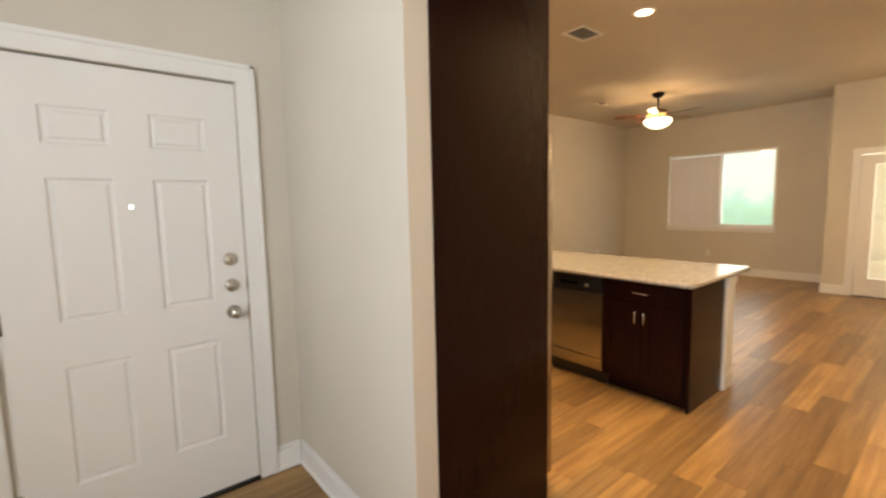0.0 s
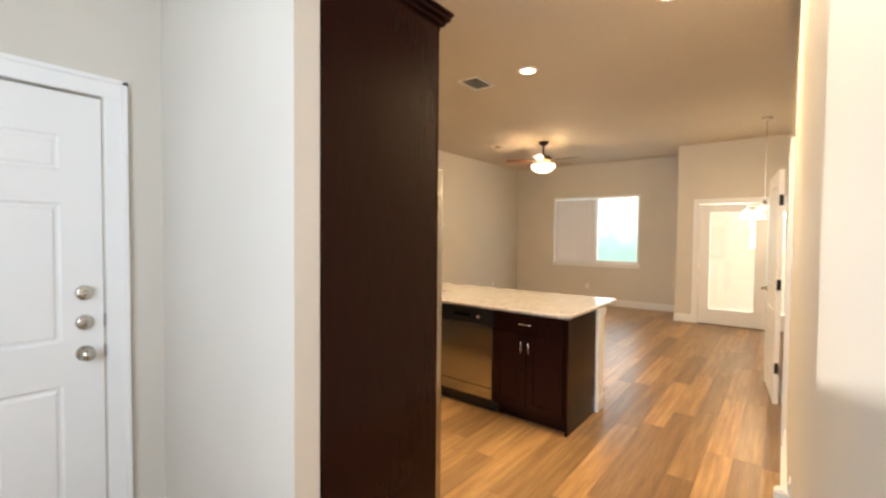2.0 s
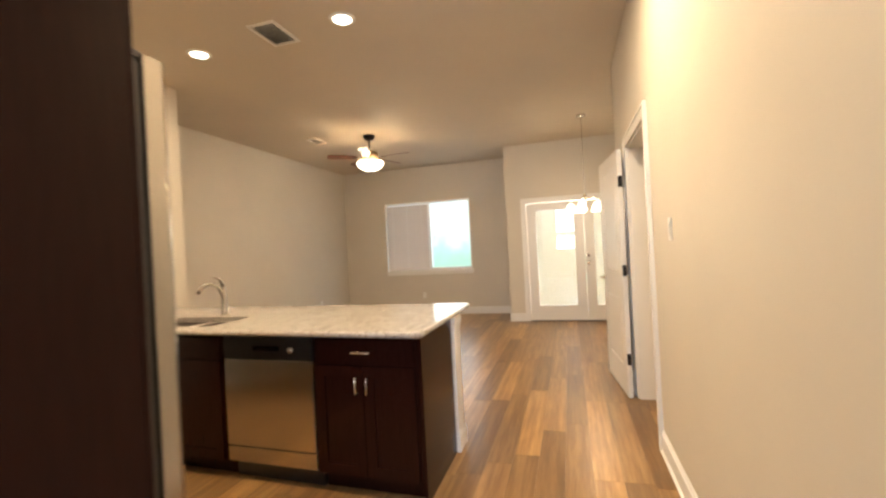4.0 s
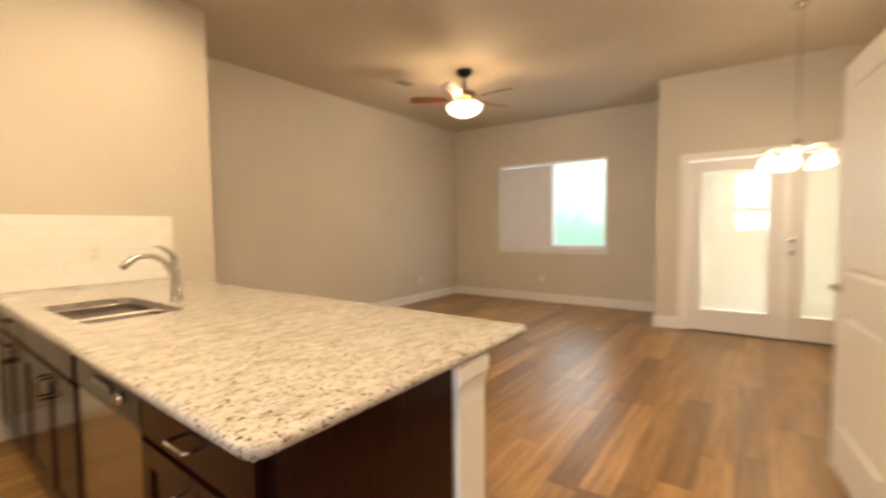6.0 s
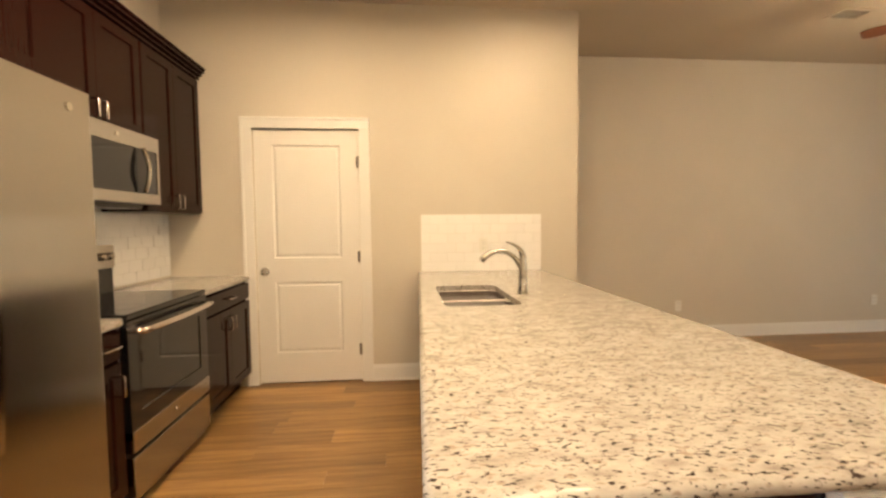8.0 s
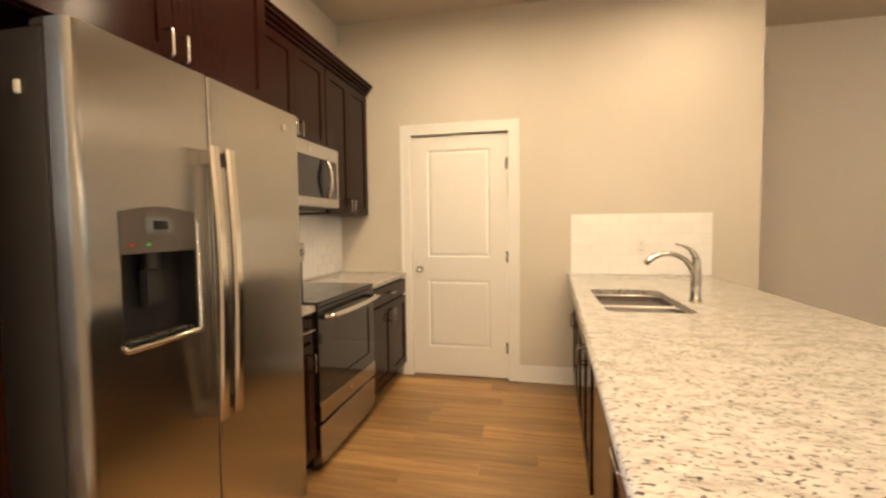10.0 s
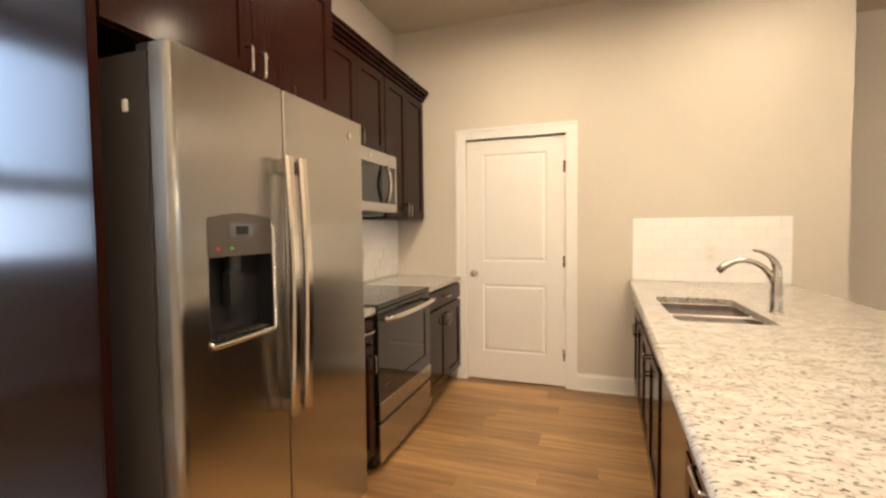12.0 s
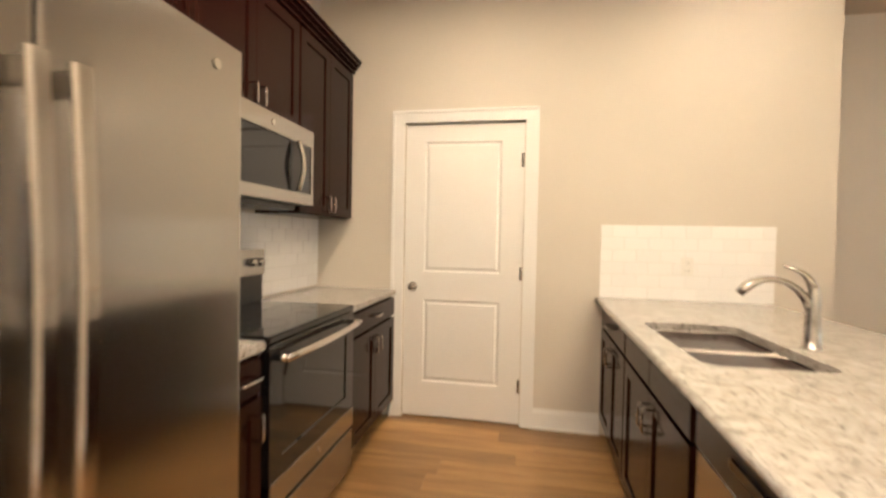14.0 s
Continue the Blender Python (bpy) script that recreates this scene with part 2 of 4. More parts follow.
def lathe(bm, profile, origin=(0, 0, 0), seg=28):
    o = Vector(origin)
    rings = []
    for r, z in profile:
        rings.append([bm.verts.new(o + Vector((r * math.cos(6.28319 * i / seg), r * math.sin(6.28319 * i / seg), z))) for i in range(seg)])
    for a, c in zip(rings, rings[1:]):
        for i in range(seg):
            bm.faces.new((a[i], a[(i + 1) % seg], c[(i + 1) % seg], c[i]))
    return bm


def tube(bm, pts, radii, seg=12):
    """A round tube through points."""
    pts = [Vector(p) for p in pts]
    rings = []
    q = (pts[1] - pts[0]).to_track_quat('Z', 'Y')
    last = (pts[1] - pts[0]).normalized()
    for i, p in enumerate(pts):
        d = (pts[min(i + 1, len(pts) - 1)] - pts[max(i - 1, 0)]).normalized()
        q = last.rotation_difference(d) @ q
        last = d
        m = q.to_matrix()
        r = radii[i] if hasattr(radii, "__len__") else radii
        rings.append([bm.verts.new(p + m @ Vector((r * math.cos(6.28319 * k / seg), r * math.sin(6.28319 * k / seg), 0))) for k in range(seg)])
    for a, c in zip(rings, rings[1:]):
        for k in range(seg):
            bm.faces.new((a[k], a[(k + 1) % seg], c[(k + 1) % seg], c[k]))
    bm.faces.new(rings[0]); bm.faces.new(list(reversed(rings[-1])))
    return bm


def mesh_of(name, bm, material, smooth=False):
    me = bpy.data.meshes.new(name)
    bmesh.ops.recalc_face_normals(bm, faces=bm.faces[:])
    bm.to_mesh(me)
    bm.free()
    me.materials.append(material)
    if smooth:
        for p in me.polygons:
            p.use_smooth = True
    return me


def part(name, bm, material, parent, label="", smooth=False):
    ob = new(name, mesh_of(name, bm, material, smooth))
    ob.parent = parent
    if label:
        tagged(ob, label)
    return ob


def solid(name, bm, material, label, category, kind="structure", smooth=False):
    return tagged(new(name, mesh_of(name, bm, material, smooth)), label, category, kind=kind)


def thing(name, m, label, category, group="", kind=""):
    e = new(name)
    e.empty_display_size = 0.1
    e.matrix_world = m
    return tagged(e, label, category, group, kind)


def panelled(w, h, t, cols, rows, recess=0.007, field=0.0):
    """A leaf in one piece with sunk panels: x 0..w, y 0 (front)..t, z 0..h; cols, rows: the panels' spans."""
    bm = bmesh.new()
    xs = [0] + [c for p in cols for c in p] + [w]
    zs = [0] + [c for p in rows for c in p] + [h]
    n, k = len(xs), len(zs)
    F = [[bm.verts.new((x, 0, z)) for z in zs] for x in xs]
    B = [[bm.verts.new((x, t, z)) for z in zs] for x in xs]
    sunk = []
    for i in range(n - 1):
        for j in range(k - 1):
            f = bm.faces.new((F[i][j], F[i + 1][j], F[i + 1][j + 1], F[i][j + 1]))
            g = bm.faces.new((B[i][j], B[i][j + 1], B[i + 1][j + 1], B[i + 1][j]))
            if i % 2 and j % 2:
                sunk += [f, g]
    for i in range(n - 1):
        for j in (0, k - 1):
            bm.faces.new((F[i][j], B[i][j], B[i + 1][j], F[i + 1][j]))
    for j in range(k - 1):
        for i in (0, n - 1):
            bm.faces.new((F[i][j], F[i][j + 1], B[i][j + 1], B[i][j]))
    bmesh.ops.recalc_face_normals(bm, faces=bm.faces[:])
    bmesh.ops.inset_individual(bm, faces=sunk, thickness=0.012 if field else 0.004, depth=-recess)
    if field:
        bmesh.ops.inset_individual(bm, faces=sunk, thickness=field * 0.45, depth=0.0)
        bmesh.ops.inset_individual(bm, faces=sunk, thickness=field * 0.55, depth=recess * 0.8)
    return bm


def pull(parent, x, z, length, vertical, y=-0.02, material=None):
    """A square bow pull on a front at y."""
    bm = bmesh.new()
    k, r = length / 2, 0.005
    if vertical:
        pts = [(x, y, z - k), (x, y - 0.026, z - k), (x, y - 0.030, z - k + 0.006), (x, y - 0.030, z + k - 0.006), (x, y - 0.026, z + k), (x, y, z + k)]
    else:
        pts = [(x - k, y, z), (x - k, y - 0.026, z), (x - k + 0.006, y - 0.030, z), (x + k - 0.006, y - 0.030, z), (x + k, y - 0.026, z), (x + k, y, z)]
    tube(bm, pts, r, 8)
    return part("handle", bm, material or NICKEL, parent, "brushed nickel bow handle", True)


def shaker(parent, x0, z0, x1, z1, name="door", rail=0.058):
    g = 0.002
    w, h = x1 - x0 - 2 * g, z1 - z0 - 2 * g
    if name == "drawer_front" or h < 0.22:
        bm = box(0, 0, 0, w, 0.02, h, 0.003)
    else:
        bm = panelled(w, h, 0.02, [(rail, w - rail)], [(rail, h - rail)], 0.008)
    bmesh.ops.translate(bm, verts=bm.verts[:], vec=(x0 + g, -0.0205, z0 + g))
    return part(name, bm, ESP, parent)


# ---- structure ----
def wall_ob(name, boxes, label="greige painted drywall wall with fine orange-peel texture"):
    bm = bmesh.new()
    for bx in boxes:
        boxm(bm, *bx)
    return solid(name, bm, WALL, label, "wall")


SY = -0.255      # hall's long wall
wall_ob("wall_kitchen_back", [(0.195, 3.9, 0, 0.845, 4.83, H), (1.655, 3.9, 0, 3.455, 4.83, H), (0.845, 3.9, 2.035, 1.655, 4.83, H), (0.845, 4.0, 0, 1.655, 4.83, 2.035)])
wall_ob("wall_kitchen_side", [(-0.052, 1.066, 0, 0.0495, 1.084, H), (-0.052, 1.084, 0, 0.195, 4.95, H)])
wall_ob("wall_entry", [(-2.62, 2.175, 0, -1.195, 2.33, H), (-0.285, 2.175, 0, -0.052, 2.33, H), (-1.195, 2.175, 2.035, -0.285, 2.33, H)])
wall_ob("wall_foyer_west", [(-2.62, -1.62, 0, -2.5, -0.95, H), (-2.62, 1.25, 0, -2.5, 2.175, H), (-2.62, -0.95, 0, -2.5, 1.25, 1.05), (-2.62, -0.95, 2.82, -2.5, 1.25, H)])
wall_ob("wall_foyer_south", [(-2.5, -1.62, 0, -0.55, -1.5, H)])
wall_ob("wall_hall_south", [(-0.55, SY - 0.12, 0, 2.98, SY, H), (2.98, SY - 0.12, 2.04, 3.83, SY, H), (3.83, SY - 0.12, 0, 4.67, SY, H)])
wall_ob("wall_bath_west", [(2.60, -1.62, 0, 2.72, SY - 0.12, H)])
wall_ob("wall_bath_south", [(2.72, -1.62, 0, 4.67, -1.5, H), (-0.55, -1.62, 0, -0.43, SY - 0.12, H)])
wall_ob("wall_bath_east", [(4.55, -1.5, 0, 4.67, SY - 0.12, H)])
wall_ob("wall_dining_west", [(4.55, -2.72, 0, 4.67, -1.62, H)])
wall_ob("wall_dining_south", [(4.67, -2.72, 0, 7.65, -2.6, H)])
wall_ob("wall_patio", [(7.533, -2.6, 0, 7.65, -0.94, H), (7.533, 0.905, 0, 7.65, 1.245, H), (7.533, -0.94, 2.0, 7.65, 0.905, H), (7.65, 1.125, 0, 8.62, 1.245, H)])
wall_ob("wall_living_window", [(8.47, 1.245, 0, 8.62, 2.085, H), (8.47, 3.9, 0, 8.62, 4.95, H), (8.47, 2.085, 0, 8.62, 3.9, 0.89), (8.47, 2.085, 2.302, 8.62, 3.9, H)])
wall_ob("wall_living_north", [(0.195, 4.831, 0, 8.47, 4.95, H)])
solid("ceiling", box(-2.62, -2.72, H, 8.62, 4.95, H + 0.1), CEIL, "greige painted ceiling with light texture, dimmer warm light put into its colour", "ceiling")


def strips(name, material, runs, h, t, label):
    """runs: (x0, y0, x1, y1, nx, ny) along a wall, n: the side into the room."""
    bm = bmesh.new()
    for x0, y0, x1, y1, nx, ny in runs:
        xa, xb, ya, yb = min(x0, x1), max(x0, x1), min(y0, y1), max(y0, y1)
        boxm(bm, xa + min(0, nx * t), ya + min(0, ny * t), 0.001, xb + max(0, nx * t), yb + max(0, ny * t), h - 0.02, 0.003)
        u = t * 0.6
        boxm(bm, xa + min(0, nx * u), ya + min(0, ny * u), h - 0.021, xb + max(0, nx * u), yb + max(0, ny * u), h, 0.004)
        s = t + 0.011
        boxm(bm, xa + min(0, nx * s), ya + min(0, ny * s), 0.001, xb + max(0, nx * s), yb + max(0, ny * s), 0.018, 0.006)
    return solid(name, bm, material, label, "baseboard")


strips("baseboard", TRIM, [
    (1.742, 3.9, 2.165, 3.9, 0, -1), (3.455, 3.92, 3.455, 4.83, 1, 0), (3.47, 4.831, 8.455, 4.831, 0, -1),
    (8.47, 1.26, 8.47, 4.815, -1, 0), (7.55, 1.245, 8.455, 1.245, 0, 1), (7.533, 0.995, 7.533, 1.262, -1, 0),
    (7.533, -2.6, 7.533, -1.03, -1, 0), (-0.052, 1.066, -0.052, 2.16, -1, 0), (-0.066, 1.066, 0.0495, 1.066, 0, -1),
    (-0.195, 2.175, -0.068, 2.175, 0, -1), (-2.5, 2.175, -1.285, 2.175, 0, -1), (-0.55, SY, 2.89, SY, 0, 1), (3.92, SY, 4.67, SY, 0, 1),
    (4.67, -2.6, 4.67, -0.24, 1, 0), (-2.5, -1.5, -2.5, 2.16, 1, 0)], 0.138, 0.015, "white painted tall baseboard with quarter-round shoe")


def casing(name, m, w, h, cw=0.09, label="white painted door casing with stepped profile", sides=True):
    """Trim round an opening of w by h; local front is -y, opening x 0..w."""
    bm = bmesh.new()
    for x0, x1 in ((-cw, -0.004), (w + 0.004, w + cw)):
        boxm(bm, x0, -0.018, 0.001, x1, 0, h + 0.004, 0.003)
        lip = (x0, x0 + 0.022) if x0 < 0 else (x1 - 0.022, x1)
        boxm(bm, lip[0], -0.026, 0.001, lip[1], -0.016, h + cw - 0.002, 0.003)
    boxm(bm, -cw, -0.018, h + 0.004, w + cw, 0, h + cw, 0.003)
    boxm(bm, -cw, -0.026, h + cw - 0.022, w + cw, -0.016, h + cw, 0.003)
    ob = solid(name, bm, TRIM, label, "trim")
    ob.matrix_world = m
    return ob


casing("trim_entry_door", pose(-1.195, 2.175, 0), 0.91, 2.03)
casing("trim_pantry_door", pose(0.845, 3.9, 0), 0.81, 2.03)
casing("trim_bath_door", pose(3.83, SY, 0, 0, 0, 180), 0.85, 2.035)
casing("trim_patio_door", pose(7.533, 0.905, 0, 0, 0, -90), 1.845, 1.995)
bm = bmesh.new()
for a in ((2.98, SY - 0.12, 0.001, 2.998, SY, 2.04), (3.812, SY - 0.12, 0.001, 3.83, SY, 2.04), (2.998, SY - 0.12, 2.022, 3.812, SY, 2.04)):
    boxm(bm, *a)
solid("trim_bath_jamb", bm, TRIM, "white painted door jamb lining", "trim")


def knob(parent, x, z, y=0.0, r=0.028):
    bm = bmesh.new()
    prof = [(0.0, -0.0), (0.033, 0.0), (0.033, 0.006), (0.012, 0.010), (0.011, 0.030), (r * 0.8, 0.036), (r, 0.048), (r * 0.9, 0.060), (r * 0.5, 0.067), (0.0, 0.069)]
    lathe(bm, prof, seg=20)
    bmesh.ops.transform(bm, verts=bm.verts[:], matrix=pose(x, y, z, 90, 0, 0))
    return part("knob", bm, NICKEL, parent, "satin nickel round knob", True)


def rosette(parent, x, z, name, y=0.0):
    bm = bmesh.new()
    lathe(bm, [(0, 0), (0.033, 0.0), (0.033, 0.008), (0.029, 0.016), (0.022, 0.019), (0.0, 0.020)], seg=20)
    boxm(bm, -0.004, -0.013, 0.018, 0.004, 0.013, 0.034, 0.002)
    bmesh.ops.transform(bm, verts=bm.verts[:], matrix=pose(x, y, z, 90, 0, 0))
    return part(name, bm, NICKEL, parent, "round satin nickel deadbolt", True)


def hinge(parent, x, z, y=0.0, material=None, h=0.09):
    bm = bmesh.new()
    cyl(bm, (x, y - 0.006, z - h / 2), (x, y - 0.006, z + h / 2), 0.007, seg=10)
    boxm(bm, x - 0.014, y - 0.003, z - h / 2, x + 0.014, y + 0.001, z + h / 2, 0.001)
    return part("hinge", bm, material or NICKEL, parent, "", True)


# entry door: six panels
d1 = thing("door_1", pose(-1.193, 2.187, 0.012), "white six-panel steel entry door with three nickel locks", "door", kind="structure")
part("leaf", panelled(0.906, 2.014, 0.044, [(0.185, 0.405), (0.545, 0.765)], [(0.265, 0.775), (0.96, 1.55), (1.685, 1.835)], 0.009, 0.028), DOORW, d1)
rosette(d1, 0.838, 1.165, "deadbolt"); rosette(d1, 0.838, 1.035, "deadbolt"); knob(d1, 0.838, 0.90)
part("peephole", cyl(bmesh.new(), (0.457, -0.004, 1.43), (0.457, 0.004, 1.43), 0.008), PEEP, d1, "small bright peephole lens")
for z in (0.25, 0.99, 1.77):
    hinge(d1, 0.004, z)
for z in (1.035, 0.90):
    part("strike_plate", box(0.904, -0.012, z - 0.03, 0.914, 0.004, z + 0.03, 0.002), NICKEL, d1)
part("threshold", box(-0.002, -0.03, -0.011, 0.908, 0.06, -0.001, 0.003), BRONZE, d1, "dark bronze threshold strip")

# pantry door: two panels
d2 = thing("door_2", pose(0.847, 3.912, 0.012), "white two-panel interior door, closed, with nickel knob", "door", kind="structure")
part("leaf", panelled(0.806, 2.014, 0.036, [(0.135, 0.66)], [(0.24, 0.81), (1.005, 1.895)], 0.009, 0.03), DOORW, d2)
knob(d2, 0.06, 0.9, 0.0, 0.026)
for z in (0.255, 1.01, 1.765):
    hinge(d2, 0.802, z)

# bathroom door leaf, standing open against the wall
d3 = thing("door_3", pose(3.812, -0.205, 0.012, 0, 0, 6), "white two-panel interior door standing wide open, with dark hinges", "door", kind="structure")
bm = panelled(0.80, 2.014, 0.036, [(0.13, 0.67)], [(0.24, 0.81), (1.005, 1.895)], 0.009, 0.03)
part("leaf", bm, DOORW, d3)
for z in (0.31, 1.03, 1.755):
    part("hinge", boxm(cyl(bmesh.new(), (-0.006, 0.018, z - 0.045), (-0.006, 0.018, z + 0.045), 0.008, seg=10), -0.003, 0.003, z - 0.045, 0.0, 0.034, z + 0.045), BRONZE, d3, "dark bronze hinge")
bm = bmesh.new()
lathe(bm, [(0, 0), (0.028, 0), (0.028, 0.008), (0.01, 0.012), (0.01, 0.05), (0, 0.05)], seg=16)
bmesh.ops.transform(bm, verts=bm.verts[:], matrix=pose(0.74, 0.036, 0.93, -90, 0, 0))
tube(bm, [(0.74, 0.08, 0.93), (0.70, 0.085, 0.93), (0.63, 0.08, 0.925)], [0.009, 0.008, 0.006], 8)
part("lever_handle", bm, NICKEL, d3, "satin nickel lever handle", True)

# french patio doors with cream blinds behind glass
d4 = thing("door_4", pose(7.545, 0.90, 0.012, 0, 0, -90), "white double french patio doors with full-length glass and closed cream blinds", "door", kind="structure")
for k, x0 in enumerate((0.0, 0.92)):
    bm = bmesh.new()
    for a in ((0, 0, 0, 0.125, 0.044, 1.98), (0.785, 0, 0, 0.915, 0.044, 1.98), (0.124, 0.001, 0, 0.786, 0.043, 0.23), (0.124, 0.001, 1.87, 0.786, 0.043, 1.98)):
        boxm(bm, x0 + a[0], a[1], a[2], x0 + a[3], a[4], a[5], 0.002)
    for a in ((0.125, 0.23, 0.15, 1.87), (0.76, 0.23, 0.785, 1.87), (0.125, 0.23, 0.785, 0.255), (0.125, 1.845, 0.785, 1.87)):
        boxm(bm, x0 + a[0], -0.007, a[1], x0 + a[2], 0.05, a[3], 0.003)
    leaf = part("leaf", bm, DOORW, d4)
    part("blind", box(x0 + 0.152, 0.026, 0.257, x0 + 0.758, 0.028, 1.843), SHEER, leaf, "cream daylit blind fabric")
    pn = part("pane", box(x0 + 0.15, 0.015, 0.255, x0 + 0.76, 0.019, 1.845), GLASS, leaf)
    pn.visible_shadow = False
rosette(d4, 0.965, 1.07, "deadbolt", 0.0); knob(d4, 0.965, 0.94)
part("threshold", box(0.0, -0.035, -0.011, 1.835, 0.06, -0.001, 0.003), BRONZE, d4, "dark bronze threshold strip")


# living window, two sashes: one with lowered blind
wd = thing("window_1", pose(8.47, 3.9, 0.89, 0, 0, -90), "white vinyl sliding window, blind lowered over one half", "window", kind="structure")
bm = bmesh.new()
W1, H1 = 1.815, 1.412
for a in ((0, 0.06, 0, 0.045, 0.12, H1), (W1 - 0.045, 0.06, 0, W1, 0.12, H1), (0.045, 0.06, 0, W1 - 0.045, 0.12, 0.05), (0.045, 0.06, H1 - 0.045, W1 - 0.045, 0.12, H1), (0.905, 0.055, 0.05, 0.96, 0.118, H1 - 0.045)):
    boxm(bm, *a, 0.003)
part("window_frame", bm, TRIM, wd)
part("window_sill", box(-0.03, -0.03, -0.028, W1 + 0.03, 0.06, -0.001, 0.005), TRIM, wd)
part("apron", box(-0.01, -0.014, -0.085, W1 + 0.01, -0.001, -0.028, 0.003), TRIM, wd)
for x0, x1 in ((0.045, 0.905), (0.96, W1 - 0.045)):
    pn = part("pane", box(x0, 0.088, 0.05, x1, 0.092, H1 - 0.045), GLASS, wd)
    pn.visible_shadow = False
wb = thing("window_blind", pose(8.47, 3.9, 0.89, 0, 0, -90), "white horizontal slat blind lowered over half the window", "blind")
part("headrail", box(0.02, 0.005, H1 - 0.04, W1 - 0.02, 0.05, H1 - 0.003, 0.003), TRIM, wb)
slat = bmesh.new()
boxm(slat, 0.03, -0.0185, -0.0012, 0.915, 0.0185, 0.0012)
sme = mesh_of("slat", slat, BLIND)
for i in range(46):
    s = new("slat", sme)
    s.parent = wb
    s.matrix_local = pose(0, 0.028, 0.045 + i * 0.0288, 55, 0, 0)
part("bottom_rail", box(0.03, 0.015, 0.006, 0.915, 0.041, 0.026, 0.003), TRIM, wb)
for x in (0.16, 0.47, 0.79):
    part("ladder_cord", cyl(bmesh.new(), (x, 0.008, 0.02), (x, 0.008, H1 - 0.04), 0.0015, seg=6), TRIM, wb)

# foyer window, out of view; its frosted lower pane is added to stop the sun
wf = thing("window_2", pose(-2.5, -0.95, 1.05, 0, 0, 90), "white framed foyer window, clear above, with an added frosted sun stop below", "window", kind="structure")
bm = bmesh.new()
for a in ((0, 0.04, 0, 0.05, 0.1, 1.77), (2.15, 0.04, 0, 2.2, 0.1, 1.77), (0.05, 0.04, 0, 2.15, 0.1, 0.05), (0.05, 0.04, 1.72, 2.15, 0.1, 1.77), (0.05, 0.04, 0.55, 2.15, 0.1, 0.80)):
    boxm(bm, *a, 0.003)
part("window_frame", bm, TRIM, wf)
part("sun_stop_pane", box(0.05, 0.068, 0.05, 2.15, 0.072, 0.55), SHEER, wf, "frosted lower pane added to stop the sun")
pn = part("pane", box(0.05, 0.068, 0.80, 2.15, 0.072, 1.72), GLASS, wf)
pn.visible_shadow = False

solid("backdrop_garden", box(14.0, -7, -1.0, 14.1, 12, 8), OUT, "bright overexposed garden and sky outside", "backdrop")
solid("backdrop_street", box(-55.1, -60, -1.0, -55.0, 60, 6.5), OUT, "bright overexposed daylight outside", "backdrop")
solid("ground", box(-60, -60, -0.35, 60, 60, -0.25), paint("outdoor_grass", (0.06, 0.10, 0.04), 0.9, 0.5, 0.2), "mown green lawn outside", "ground")


# ---- kitchen ----
TOE = 0.105
CT = 0.888       # worktop top
KX = 0.195       # kitchen side wall


def base_cabinet(m, w, d, label, layout, group, kind_of_top=CT - 0.036):
    """layout: list of (x0, z0, x1, z1, kind, handle). Local front -y at y 0."""
    t = thing("base_cabinet", m, label, "cabinet", group)
    bm = bmesh.new()
    boxm(bm, 0, 0.0, TOE, w, d, kind_of_top, 0.0015)
    boxm(bm, 0.002, 0.07, 0.001, w - 0.002, d - 0.002, TOE + 0.001)
    part("body", bm, ESP, t)
    for x0, z0, x1, z1, kind, hd in layout:
        f = shaker(t, x0, z0, x1, z1, kind)
        if hd == "h":
            pull(f, (x0 + x1) / 2, (z0 + z1) / 2, 0.1, False)
        elif hd == "l":
            pull(f, x0 + 0.032, z1 - 0.10, 0.085, True)
        elif hd == "r":
            pull(f, x1 - 0.032, z1 - 0.10, 0.085, True)
    return t


def two_door_layout(w, drawers=1, handles=True):
    top = CT - 0.05
    out = []
    zb = 0.70
    n = drawers
    for i in range(n):
        out.append((0.01 + i * (w - 0.02) / n, zb + 0.012, 0.01 + (i + 1) * (w - 0.02) / n, top, "drawer_front", "h" if handles else ""))
    out.append((0.01, TOE + 0.01, w / 2, zb, "door", "r"))
    out.append((w / 2, TOE + 0.01, w - 0.01, zb, "door", "l"))
    return out


def left_run(y0, z=0):
    return pose(0.765, y0, z, 0, 0, 90)


def base_depth():
    return 0.765 - KX - 0.002


base_cabinet(left_run(3.105), 0.79, base_depth(), "espresso shaker base cabinet with drawer and doors beside the stove", two_door_layout(0.79), "kitchen base cabinets")
base_cabinet(left_run(2.135), 0.195, base_depth(), "narrow espresso base cabinet between fridge and stove", [(0.01, 0.712, 0.185, CT - 0.05, "drawer_front", "h"), (0.01, TOE + 0.01, 0.185, 0.70, "door", "r")], "kitchen base cabinets")


def worktop(name, bm, label):
    return tagged(new(name, mesh_of(name, bm, GRAN)), label, "countertop")


worktop("countertop", box(KX + 0.002, 3.104, CT - 0.035, 0.795, 3.897, CT, 0.006), "speckled cream granite countertop beside the stove")
worktop("countertop", box(KX + 0.002, 2.136, CT - 0.035, 0.795, 2.331, CT, 0.006), "short speckled granite countertop beside the fridge")


